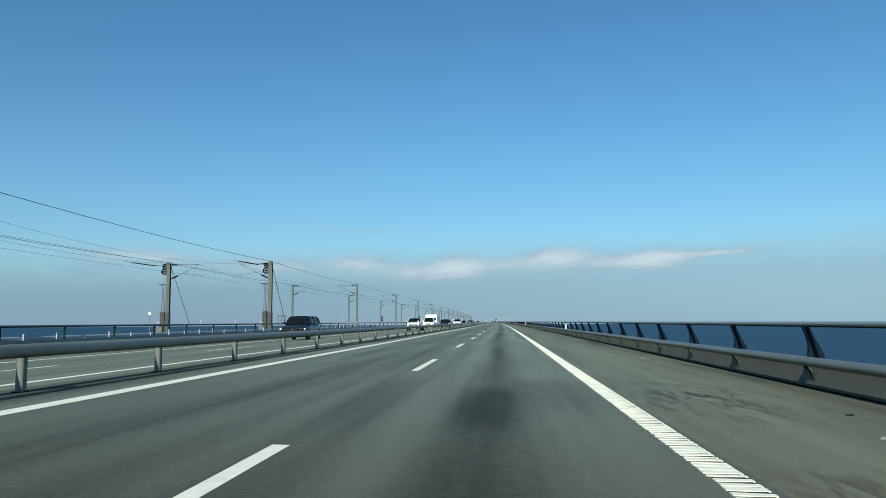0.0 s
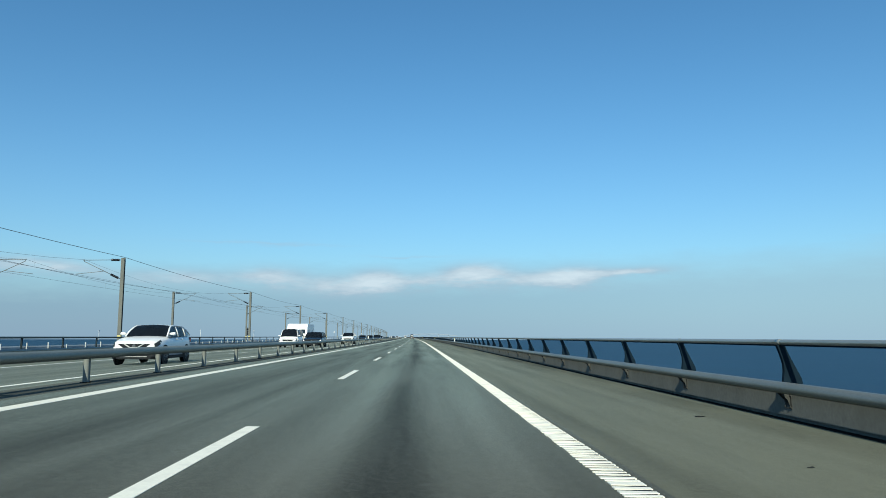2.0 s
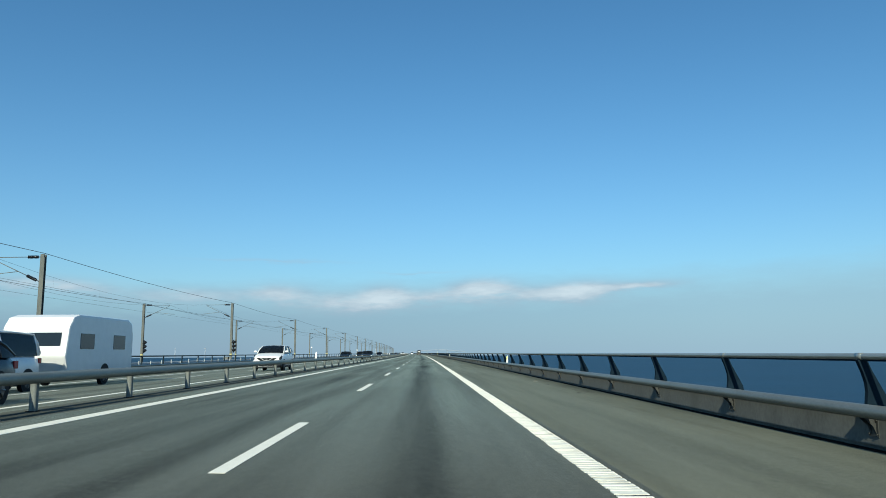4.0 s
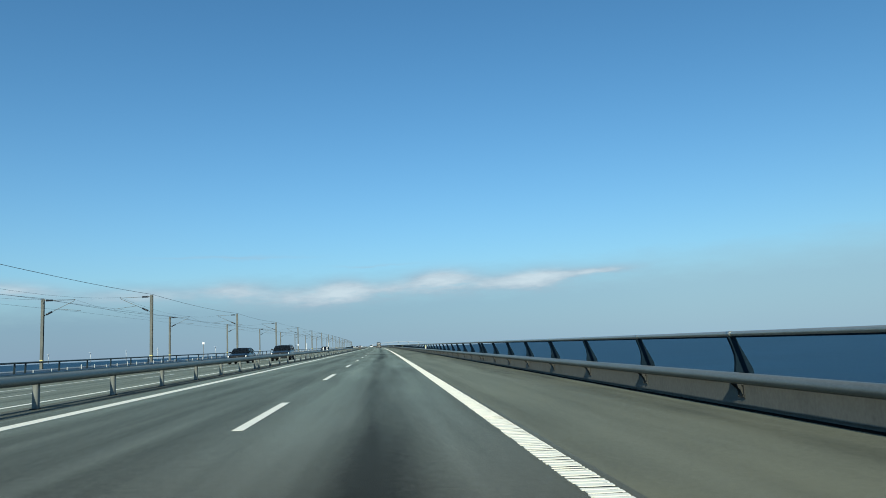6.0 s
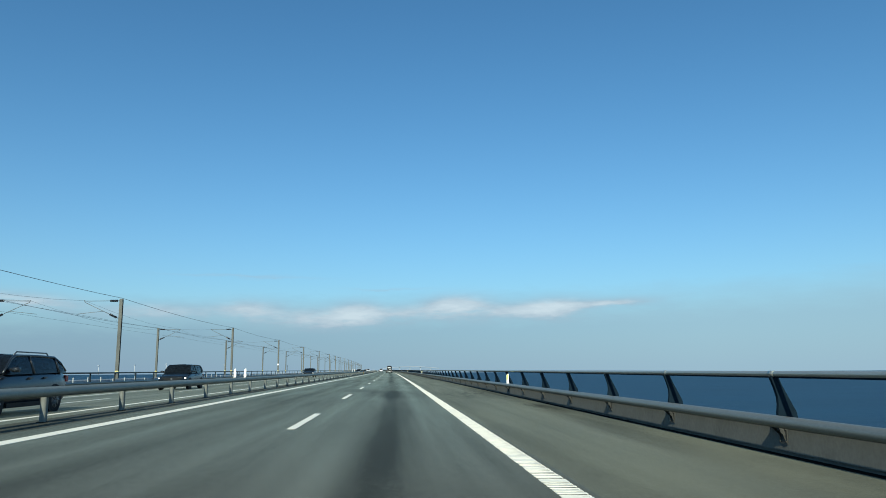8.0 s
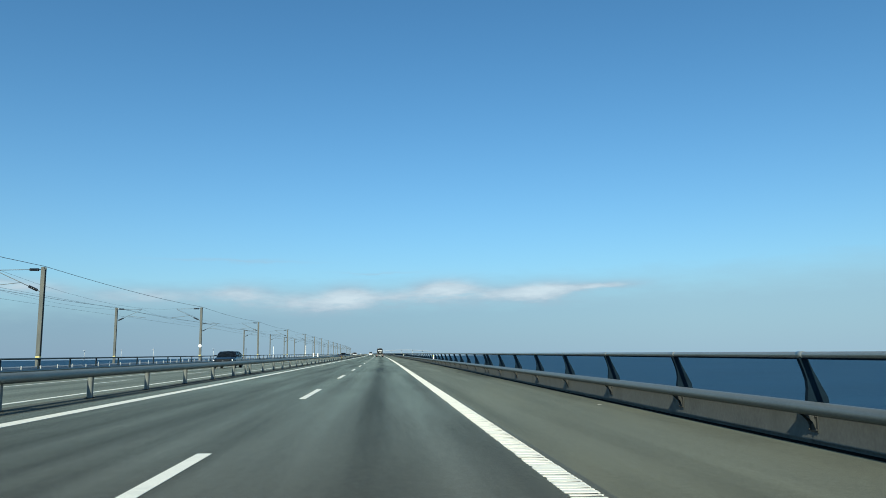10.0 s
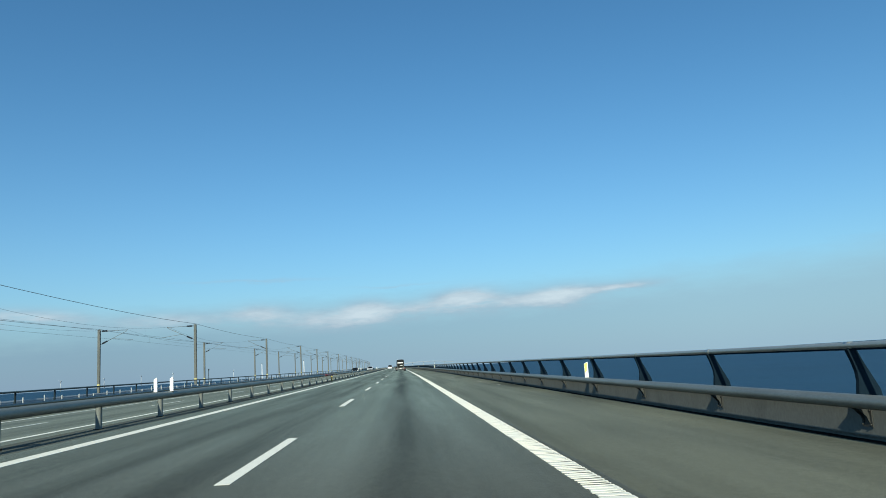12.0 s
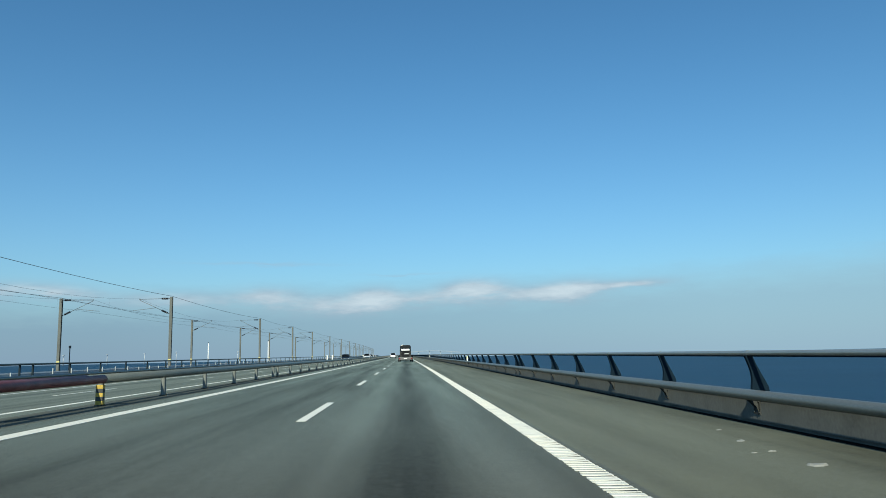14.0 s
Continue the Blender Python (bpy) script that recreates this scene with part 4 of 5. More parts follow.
tube(bm, [(0, 0, 1.9), (0, 700, 1.9)], 0.02, 6)
part("fence_wire", bm, M["mast_grey"], fence)


# ---------------------------------------------------------------- the far distance
def turbine(az, dist, hub, blade, turn):
    x, y = math.sin(radians(az)) * dist, math.cos(radians(az)) * dist + 200
    root = thing("wind_turbine", x, y, SEA, "white wind turbine standing far out in the sea", "wind turbine", "wind turbines")
    bm = bmesh.new()
    tube(bm, [(0, 0, 0), (0, 0, hub)], [2.1, 1.3], 10)
    part("tower", bm, M["turbine"], root)
    bm = bmesh.new()
    tube(bm, [(0, -3.5, hub + 1), (0, 5, hub + 1)], 2.0, 8)
    part("nacelle", bm, M["turbine"], root)
    for k in range(3):
        a = radians(turn + 120 * k)
        bm = bmesh.new()
        tube(bm, [(0, -4, hub + 1), (math.sin(a) * blade * 0.3, -4, hub + 1 + math.cos(a) * blade * 0.3), (math.sin(a) * blade, -4, hub + 1 + math.cos(a) * blade)], [0.7, 1.0, 0.25], 6)
        part("blade", bm, M["turbine"], root)


random.seed(11)
for az in (-24.0, -21.4, -19.1, -17.0, -13.0):
    turbine(az, random.uniform(3600, 4100), random.uniform(36, 48), random.uniform(6, 9), random.uniform(0, 120))

# the road goes on over a far rise of the bridge
root = thing("far_viaduct", 0, 0, 0, "pale far viaduct rising in a long arc ahead", "bridge")
line = []
for k in range(33):
    u = k / 32
    line.append((-70 + 230 * u, 3200 + 150 * u, 8 + 7 * math.sin(math.pi * u)))
bm = bmesh.new()
rows = [[bm.verts.new((x, y + dy, z + dz)) for dy, dz in ((-10, 0), (-10, -3.0), (10, -3.0), (10, 0))] for x, y, z in line]
for a, b in zip(rows, rows[1:]):
    for k in range(4):
        bm.faces.new((a[k], a[(k + 1) % 4], b[(k + 1) % 4], b[k]))
part("deck", bm, M["far_grey"], root)
for k in range(3, 31, 6):
    x, y, z = line[k]
    bm = bmesh.new()
    box(bm, x - 1.5, x + 1.5, y - 6, y + 6, SEA, z - 3.0)
    part("pier", bm, M["far_grey"], root)


# ---------------------------------------------------------------- vehicles
def rest_z(x):
    return opp(x) if x < CROWN else own(x)


def quad_panel(bm, corners, inset, out, thick=0.012):
    """A thin pane inside a four-cornered face, pushed out along its normal."""
    c = [Vector(p) for p in corners]
    mid = sum(c, Vector()) / 4
    nrm = (c[1] - c[0]).cross(c[3] - c[0]).normalized()
    q = []
    for i in range(4):
        a = (c[(i + 1) % 4] - c[i]).normalized()
        b = (c[(i - 1) % 4] - c[i]).normalized()
        q.append(c[i] + (a + b) * inset)
    top = [bm.verts.new(p + nrm * out) for p in q]
    low = [bm.verts.new(p + nrm * (out - thick)) for p in q]
    bm.faces.new(top)
    bm.faces.new(low[::-1])
    for i in range(4):
        bm.faces.new((low[i], low[(i + 1) % 4], top[(i + 1) % 4], top[i]))
    return mid


def loft(bm, stations, ring):
    rows = [[bm.verts.new(p) for p in ring(*s)] for s in stations]
    n = len(rows[0])
    for a, b in zip(rows, rows[1:]):
        for k in range(n):
            f = bm.faces.new((a[k], a[(k + 1) % n], b[(k + 1) % n], b[k]))
            f.smooth = True
    bm.faces.new(rows[0][::-1]), bm.faces.new(rows[-1])


def crease(bm):
    """Keep the rim of a thin sheet sharp."""
    bm.normal_update()
    for e in bm.edges:
        if len(e.link_faces) == 2 and e.calc_face_angle(0) > 0.8:
            e.smooth = False


def body_ring(y, zl, zh, w):
    h = zh - zl
    half = [(w * 0.80, zl), (w * 0.95, zl + h * 0.12), (w, zl + h * 0.38), (w * 0.995, zl + h * 0.62), (w * 0.955, zl + h * 0.86), (w * 0.86, zl + h * 0.97), (w * 0.45, zh + 0.012)]
    return [(x, y, z) for x, z in half] + [(-x, y, z) for x, z in half[::-1]]


def wheel(parent, x, y, r, width):
    bm = bmesh.new()
    s = 1 if x > 0 else -1
    tube(bm, [(x - s * width, y, r), (x - s * width * 0.9, y, r), (x - s * 0.12 * width, y, r), (x, y, r)], [r * 0.9, r, r, r * 0.86], 22)
    tyre = part("wheel", bm, M["tyre"], parent)
    bm = bmesh.new()
    tube(bm, [(x + s * 0.001, y, r), (x + s * 0.006, y, r)], [r * 0.64, r * 0.6], 18)
    for k in range(7):
        a = 2 * math.pi * k / 7
        tube(bm, [(x + s * 0.01, y, r), (x + s * 0.012, y + math.cos(a) * r * 0.6, r + math.sin(a) * r * 0.6)], 0.022, 5)
    part("rim", bm, M["rim"], tyre)


def car(x, y, paint, label, L=4.4, W=1.8, H=1.48, belt=0.92, hood=0.86, screen=0.27, roof0=0.44, roof1=0.82, tail=0.97, rails=False, away=False, lit=True, clad=False):
    """A passenger car; it faces -y (towards an oncoming viewer) unless away."""
    root = thing("car", x, y, rest_z(x), label, "car", "cars", rz=180 if away else 0)
    g, hw, y0 = 0.2, W / 2, -L / 2
    st = [(0.0, g + 0.15, hood * 0.8, hw * 0.68), (0.008, g + 0.08, hood * 0.835, hw * 0.8), (0.03, g + 0.03, hood * 0.865, hw * 0.9), (0.07, g, hood * 0.9, hw * 0.955), (0.14, g, hood * 0.96, hw * 0.99), (screen - 0.03, g, belt - 0.01, hw), (screen + 0.06, g, belt + 0.01, hw), (0.5, g, belt + 0.03, hw * 1.0), (0.72, g, belt + 0.06, hw), (0.86, g, belt + 0.075, hw * 0.985), (0.94, g + 0.03, belt + 0.06, hw * 0.95), (0.985, g + 0.1, belt - 0.01, hw * 0.88), (1.0, g + 0.2, belt - 0.14, hw * 0.8)]
    bm = bmesh.new()
    loft(bm, [(y0 + s * L, a, b, c) for s, a, b, c in st], body_ring)
    part("body", bm, paint, root)

    def on_body(c, k, side):
        i = max(n for n in range(len(st) - 1) if st[n][0] <= c)
        u = (c - st[i][0]) / (st[i + 1][0] - st[i][0])
        q = [st[i][n] * (1 - u) + st[i + 1][n] * u for n in range(4)]
        ring = [Vector(v) for v in body_ring(y0 + q[0] * L, *q[1:])]
        v = ring[int(k)].lerp(ring[int(k) + 1], k - int(k))
        v = v + Vector((v.x * 0.012, -0.012, 0.006))
        return Vector((v.x * side, v.y, v.z))

    # greenhouse: a curved grid, cut into screens, side windows, roof and corner panels
    rows = []
    keys = [(screen, 0.02), (screen + (roof0 - screen) * 0.35, 0.45), (screen + (roof0 - screen) * 0.7, 0.8), (roof0, 0.97), ((roof0 * 2 + roof1) / 3, 1.0), ((roof0 + roof1 * 2) / 3, 0.99), (roof1, 0.93), (roof1 + (tail - roof1) * 0.5, 0.58), (tail, 0.05)]
    hh = H - belt
    for k, (s, f) in enumerate(keys):
        yy = y0 + s * L
        zb = belt + 0.0 + 0.07 * max(0, s - 0.3)
        zt = zb + (H - zb) * f
        wb = hw * (0.93 if k not in (0, 8) else 0.88)
        ws = wb - (hw * 0.19) * f
        half = [(wb, zb - 0.02), (wb - (wb - ws) * 0.4, zb + (zt - zb) * 0.48), (ws, zb + (zt - zb) * 0.92), (ws * 0.62, zt), (0.0, zt + 0.015)]
        rows.append([Vector((a, yy, b)) for a, b in half] + [Vector((-a, yy, b)) for a, b in half[-2::-1]])

    def sheet(name, i0, i1, cols, material, lift=0.0, label_=""):
        bm = bmesh.new()
        grid = {}
        for i in range(i0, i1 + 1):
            for j in sorted({c for a in cols for c in (a, a + 1)}):
                p = rows[i][j]
                c = Vector((0, p.y, belt + hh * 0.3))
                grid[i, j] = bm.verts.new(p + (p - c).normalized() * lift)
        for i in range(i0, i1):
            for j in cols:
                f = bm.faces.new((grid[i, j], grid[i, j + 1], grid[i + 1, j + 1], grid[i + 1, j]))
                f.smooth = True
        bmesh.ops.solidify(bm, geom=bm.faces[:], thickness=0.012)
        crease(bm)
        part(name, bm, material, root, label_)

    top, left, right = (2, 3, 4, 5), (0, 1), (6, 7)
    sheet("windscreen", 0, 3, top, M["glass"])
    sheet("roof", 3, 6, top, paint, 0.006)
    sheet("rear_window", 6, 8, top, M["glass"])
    for cols in (left, right):
        sheet("side_window", 1, 4, cols, M["glass"])
        sheet("side_window", 4, 6, cols, M["glass"])
        sheet("corner_panel", 6, 8, cols, paint, 0.004)
        sheet("corner_panel", 0, 1, cols, paint, 0.004)
    for s in (1, -1):
        jj = 2 if s > 0 else 6
        bm = bmesh.new()
        tube(bm, [rows[i][jj] for i in range(0, 9)], [0.03, 0.032, 0.032, 0.036, 0.036, 0.036, 0.04, 0.04, 0.03], 6)
        tube(bm, [rows[4][0 if s > 0 else 8], rows[4][1 if s > 0 else 7], rows[4][2 if s > 0 else 6]], 0.032, 6)
        tube(bm, [rows[6][0 if s > 0 else 8], rows[6][1 if s > 0 else 7], rows[6][2 if s > 0 else 6]], 0.032, 6)
        part("pillar", bm, paint, root)
        ym = y0 + (screen + 0.05) * L
        bm = bmesh.new()
        loft(bm, [(s * hw * 0.93, 0.03, 0, 0), (s * (hw + 0.05), 0.06, 0, 0), (s * (hw + 0.13), 0.055, 0, 0), (s * (hw + 0.15), 0.025, 0, 0)], lambda xx, k, a, b: [(xx, ym - 0.06, belt + 0.1 - k), (xx, ym + 0.06, belt + 0.1 - k), (xx, ym + 0.06, belt + 0.1 + k), (xx, ym - 0.06, belt + 0.1 + k)])
        part("mirror", bm, paint, root)
        bm = bmesh.new()
        grid = [[bm.verts.new(on_body(c, k0 + (k1 - k0) * u, s)) for u in (0, 0.5, 1)] for c, k0, k1 in ((0.014, 3.1, 4.0), (0.03, 3.2, 4.3), (0.07, 3.5, 4.6), (0.12, 4.1, 4.75))]
        for ra, rb in zip(grid, grid[1:]):
            for k in (0, 1):
                bm.faces.new((ra[k], ra[k + 1], rb[k + 1], rb[k])[::s]).smooth = True
        bmesh.ops.solidify(bm, geom=bm.faces[:], thickness=0.01)
        crease(bm)
        lens = part("headlight", bm, M["lamp"], root)
        if lit:
            p = on_body(0.022, 3.75, s)
            bm = bmesh.new()
            tube(bm, [p + Vector((0, -0.02, 0)), p + Vector((0, 0.05, 0))], [0.055, 0.07], 12)
            for v in bm.verts:
                v.co.z = p.z + (v.co.z - p.z) * 0.42
            part("bulb", bm, M["dipped"], lens, "lit dipped headlamp")
        bm = bmesh.new()
        box(bm, min(s * hw * 0.6, s * hw * 0.8), max(s * hw * 0.6, s * hw * 0.8), y0 + 0.012 * L, y0 + 0.06 * L, g + 0.16, g + 0.25)
        part("fog_light", bm, M["lamp"], root, bevel=0.015)
        r = y0 + L * 0.985
        bm = bmesh.new()
        box(bm, min(s * hw * 0.62, s * hw * 0.93), max(s * hw * 0.62, s * hw * 0.93), r - 0.14, r + 0.02, belt - 0.22, belt - 0.05)
        part("tail_light", bm, M["tail"], root, bevel=0.015)
        for k in (0.185, 0.8):
            bm = bmesh.new()
            tube(bm, [(s * (hw - 0.05), y0 + k * L, 0.345), (s * (hw + 0.004), y0 + k * L, 0.345)], 0.385, 24)
            part("wheel_arch", bm, M["black"], root)
            wheel(root, s * (hw + 0.012), y0 + k * L, 0.325, 0.2)
        bm = bmesh.new()
        box(bm, s * hw * 0.985 - 0.02, s * hw * 0.985 + 0.02, y0 + 0.29 * L, y0 + 0.69 * L, g + 0.02, g + 0.13)
        part("sill", bm, M["black"], root)
        for k in (0.5, 0.66):
            bm = bmesh.new()
            box(bm, s * hw * 0.985 - 0.02, s * hw * 0.985 + 0.02, y0 + k * L, y0 + k * L + 0.16, belt - 0.12, belt - 0.085)
            part("door_handle", bm, paint, root)
        if rails:
            bm = bmesh.new()
            xr = s * hw * 0.66
            tube(bm, [(xr, y0 + roof0 * L + 0.1, H - 0.03), (xr, y0 + roof0 * L + 0.25, H + 0.055), (xr, y0 + roof1 * L - 0.25, H + 0.05), (xr, y0 + roof1 * L - 0.1, H - 0.05)], 0.018, 6)
            part("roof_rail", bm, M["rim"], root)
    bm = bmesh.new()
    prism(bm, [(-hw * 0.42, hood * 0.6), (hw * 0.42, hood * 0.6), (hw * 0.67, hood * 0.765), (-hw * 0.67, hood * 0.765)], y0 - 0.014, y0 + 0.16)
    part("grille", bm, M["black"], root, bevel=0.01)
    bm = bmesh.new()
    tube(bm, [(0, y0 - 0.03, hood * 0.69), (0, y0 - 0.008, hood * 0.69)], 0.06, 12)
    part("emblem", bm, M["rim"], root, "plain bright round emblem")
    bm = bmesh.new()
    prism(bm, [(-hw * 0.66, g + 0.05), (hw * 0.66, g + 0.05), (hw * 0.6, g + 0.2), (-hw * 0.6, g + 0.2)], y0 - 0.006, y0 + 0.2)
    part("air_intake", bm, M["black"], root, bevel=0.01)
    if clad:
        bm = bmesh.new()
        loft(bm, [(y0 + q * L, k, 0, 0) for q, k in ((-0.004, 0.7), (0.006, 0.83), (0.03, 0.93), (0.075, 0.975))], lambda yy, k, a, b: [(hw * k, yy, g + 0.03), (hw * k, yy, g + 0.2), (-hw * k, yy, g + 0.2), (-hw * k, yy, g + 0.03)])
        part("bumper_cladding", bm, M["black"], root, "black lower bumper")
        bm = bmesh.new()
        box(bm, -hw * 0.55, hw * 0.55, y0 - 0.03, y0 + 0.02, g + 0.075, g + 0.115)
        part("skid_plate", bm, M["rim"], root, "bright skid strip", bevel=0.006)
        bm = bmesh.new()
        tube(bm, [(-hw * 0.4, y0 - 0.022, hood * 0.76), (-hw * 0.16, y0 - 0.03, hood * 0.63), (hw * 0.16, y0 - 0.03, hood * 0.63), (hw * 0.4, y0 - 0.022, hood * 0.76)], 0.022, 6)
        part("grille_trim", bm, M["pale"], root, "bright trim of the grille")
    for yy, zz in ((y0 - 0.03, 0.45), (y0 + L - 0.005, 0.6)):
        bm = bmesh.new()
        box(bm, -0.26, 0.26, yy, yy + 0.03, zz, zz + 0.11)
        part("plate", bm, M["white"], root, "plain white plate")
    return root


LANE_NEAR, LANE_FAR = -7.9, -11.4
car(LANE_FAR, 48.6, M["car_black"], "black hatchback with lit headlights on the oncoming lane", L=4.2, H=1.56, belt=1.02, hood=0.98, screen=0.29, roof0=0.45, roof1=0.84)
car(LANE_NEAR - 0.4, 87.0, M["car_white"], "white hatchback with dark windows on the oncoming lane", L=4.06, W=1.76, H=1.48, belt=1.03, hood=1.0, screen=0.29, roof0=0.47, roof1=0.78, lit=False, clad=True)
car(LANE_NEAR, 129.4, M["car_black"], "black hatchback on the oncoming lane", L=4.3, H=1.46, belt=0.98, hood=0.93, screen=0.29, roof0=0.46, roof1=0.82)
car(LANE_FAR, 136.9, M["car_white"], "white van with a dark windscreen towing a caravan", L=4.8, W=1.95, H=1.9, belt=1.1, hood=1.06, screen=0.17, roof0=0.31, roof1=0.93, tail=0.985)
car(LANE_NEAR + 0.25, 162.4, M["car_white"], "white crossover car with a dark grille on the oncoming lane", L=4.4, W=1.84, H=1.57, belt=1.09, hood=1.04, screen=0.26, roof0=0.47, roof1=0.78, lit=False, clad=True)
car(LANE_FAR, 243.4, M["car_black"], "black liftback car with a sloping tail on the oncoming lane", L=4.7, W=1.82, H=1.47, belt=1.0, hood=0.95, screen=0.3, roof0=0.47, roof1=0.72)
car(LANE_NEAR, 246.4, M["car_grey"], "dark blue estate car with roof rails on the oncoming lane", L=4.8, W=1.85, H=1.48, belt=1.0, hood=0.95, screen=0.28, roof0=0.43, roof1=0.86, rails=True)
car(LANE_FAR, 275.6, M["car_black"], "dark upright hatchback on the oncoming lane", L=4.3, W=1.8, H=1.54, belt=1.0, hood=0.96, screen=0.25, roof0=0.41, roof1=0.88, tail=0.985)
car(LANE_FAR, 349.2, M["car_black"], "black saloon car with bright headlights on the oncoming lane", L=4.6, H=1.45, belt=0.99, hood=0.95, screen=0.3, roof0=0.48, roof1=0.72)
car(LANE_NEAR, 585.0, M["car_white"], "white hatchback far along the oncoming lane", L=4.2)
car(LANE_FAR, 560.0, M["car_black"], "black hatchback far along the oncoming lane", L=4.2)
car(LANE_FAR, 690.0, M["car_grey"], "grey car far along the oncoming lane", L=4.4)
car(-1.8, 640.0, M["car_white"], "white estate car far ahead in the overtaking lane", L=4.5, H=1.7, away=True, lit=False)


def caravan(x, y):
    root = thing("caravan", x, y, rest_z(x), "white touring caravan with rounded roof behind a van", "caravan")
    bm = bmesh.new()
    prism(bm, [(-2.7, 0.5), (-2.95, 1.1), (-2.75, 2.1), (-2.45, 2.45), (-2.0, 2.56), (2.3, 2.56), (2.7, 2.4), (2.85, 1.9), (2.8, 0.5)], -1.13, 1.13, "x")
    part("body", bm, M["car_white"], root, bevel=0.07)
    bm = bmesh.new()
    quad_panel(bm, [(-0.95, -2.86, 1.4), (0.95, -2.86, 1.4), (0.95, -2.78, 1.95), (-0.95, -2.78, 1.95)], 0.05, 0.05, 0.03)
    part("front_window", bm, M["glass"], root)
    for s in (1, -1):
        bm = bmesh.new()
        box(bm, s * 1.135 - 0.01, s * 1.135 + 0.01, -1.9, -0.8, 1.35, 1.9)
        part("side_window", bm, M["glass"], root, bevel=0.004)
        bm = bmesh.new()
        box(bm, s * 1.135 - 0.01, s * 1.135 + 0.01, 0.9, 2.0, 1.35, 1.9)
        part("side_window", bm, M["glass"], root, bevel=0.004)
        bm = bmesh.new()
        tube(bm, [(s * 1.08, 0.2, 0.42), (s * 1.145, 0.2, 0.42)], 0.4, 20)
        part("wheel_arch", bm, M["black"], root)
        wheel(root, s * 1.15, 0.2, 0.32, 0.18)
    bm = bmesh.new()
    box(bm, -1.0, 1.0, -2.6, 2.7, 0.36, 0.52)
    part("chassis", bm, M["mast_grey"], root)
    bm = bmesh.new()
    tube(bm, [(-0.8, -2.4, 0.45), (0, -3.7, 0.45)], 0.05, 8)
    tube(bm, [(0.8, -2.4, 0.45), (0, -3.7, 0.45)], 0.05, 8)
    part("drawbar", bm, M["mast_grey"], root)


caravan(LANE_FAR, 143.3)


def horse_trailer(x, y):
    root = thing("horse_trailer", x, y, rest_z(x), "dark grey horse trailer with pale tailgate band and wide mudguards", "trailer")
    bm = bmesh.new()
    prism(bm, [(-0.86, 0.5), (0.86, 0.5), (0.88, 1.6), (0.84, 2.4), (0.72, 2.56), (0.4, 2.63), (-0.4, 2.63), (-0.72, 2.56), (-0.84, 2.4), (-0.88, 1.6)], 0.0, 3.9)
    part("body", bm, M["car_grey"], root, bevel=0.03)
    bm = bmesh.new()
    prism(bm, [(-0.8, 0.55), (0.8, 0.55), (0.8, 1.66), (-0.8, 1.66)], -0.07, -0.002)
    ramp = part("ramp", bm, M["bracket"], root, "dark rear ramp", bevel=0.02)
    for sx in (-0.7, 0.7):
        bm = bmesh.new()
        box(bm, sx - 0.03, sx + 0.03, -0.1, -0.07, 0.6, 1.6)
        part("hinge_bar", bm, M["mast_grey"], ramp)
    bm = bmesh.new()
    box(bm, -0.64, 0.64, -0.03, -0.002, 1.76, 2.02)
    part("band", bm, M["white"], root, "pale band across the tailgate", bevel=0.01)
    bm = bmesh.new()
    prism(bm, [(-0.7, 2.12), (0.7, 2.12), (0.66, 2.46), (-0.66, 2.46)], -0.03, -0.002)
    part("rear_flap", bm, M["black"], root, "dark roller flap", bevel=0.01)
    bm = bmesh.new()
    box(bm, -0.15, 0.5, -0.085, -0.071, 1.2, 1.36)
    part("sticker", bm, M["pale"], ramp)
    bm = bmesh.new()
    box(bm, -1.05, 1.05, -0.05, 3.8, 0.4, 0.5)
    part("chassis", bm, M["mast_grey"], root)
    bm = bmesh.new()
    box(bm, -1.08, 1.08, -0.2, -0.1, 0.36, 0.78)
    bar_ = part("light_bar", bm, M["mast_grey"], root, bevel=0.02)
    for s in (1, -1):
        bm = bmesh.new()
        box(bm, s * 0.92 - 0.09, s * 0.92 + 0.09, -0.23, -0.2, 0.48, 0.64)
        part("tail_light", bm, M["tail"], bar_)
        bm = bmesh.new()
        prism(bm, [(1.0, 0.5), (1.0, 0.82), (1.2, 0.98), (2.9, 0.98), (3.1, 0.82), (3.1, 0.5)], s * 0.88, s * 1.16, "x")
        part("mudguard", bm, M["black"], root, bevel=0.02)
        for yy in (1.65, 2.45):
            wheel(root, s * 1.14, yy, 0.34, 0.2)
    bm = bmesh.new()
    box(bm, -0.26, 0.26, -0.23, -0.205, 0.5, 0.61)
    part("plate", bm, M["white"], bar_, "plain white plate")
    bm = bmesh.new()
    tube(bm, [(0, 3.9, 0.47), (0, 5.3, 0.47)], 0.06, 8)
    part("drawbar", bm, M["mast_grey"], root)


horse_trailer(1.75, 509.0)
car(1.75, 516.7, M["car_black"], "black estate car towing the horse trailer", L=4.7, W=1.85, H=1.6, roof1=0.88, away=True, lit=False)


# ---------------------------------------------------------------- road markings and wear
DASH = 1.87
dash_me = bmesh.new()
box(dash_me, -0.08, 0.08, 0.0, 5.0, -0.01, 0.004)
dash_me = mesh_of("lane_dash", dash_me, M["paint"])
tilt = math.degrees(math.atan(0.025))
for k in range(-3, 90):
    piece("lane_dash", dash_me, road, pose(0, DASH + 15 * k, own(0), 0, tilt, 0))
for k in range(-2, 60):
    piece("lane_dash", dash_me, road_far, pose(-9.62, -1.2 + 15 * k, opp(-9.62), 0, -tilt, 0))


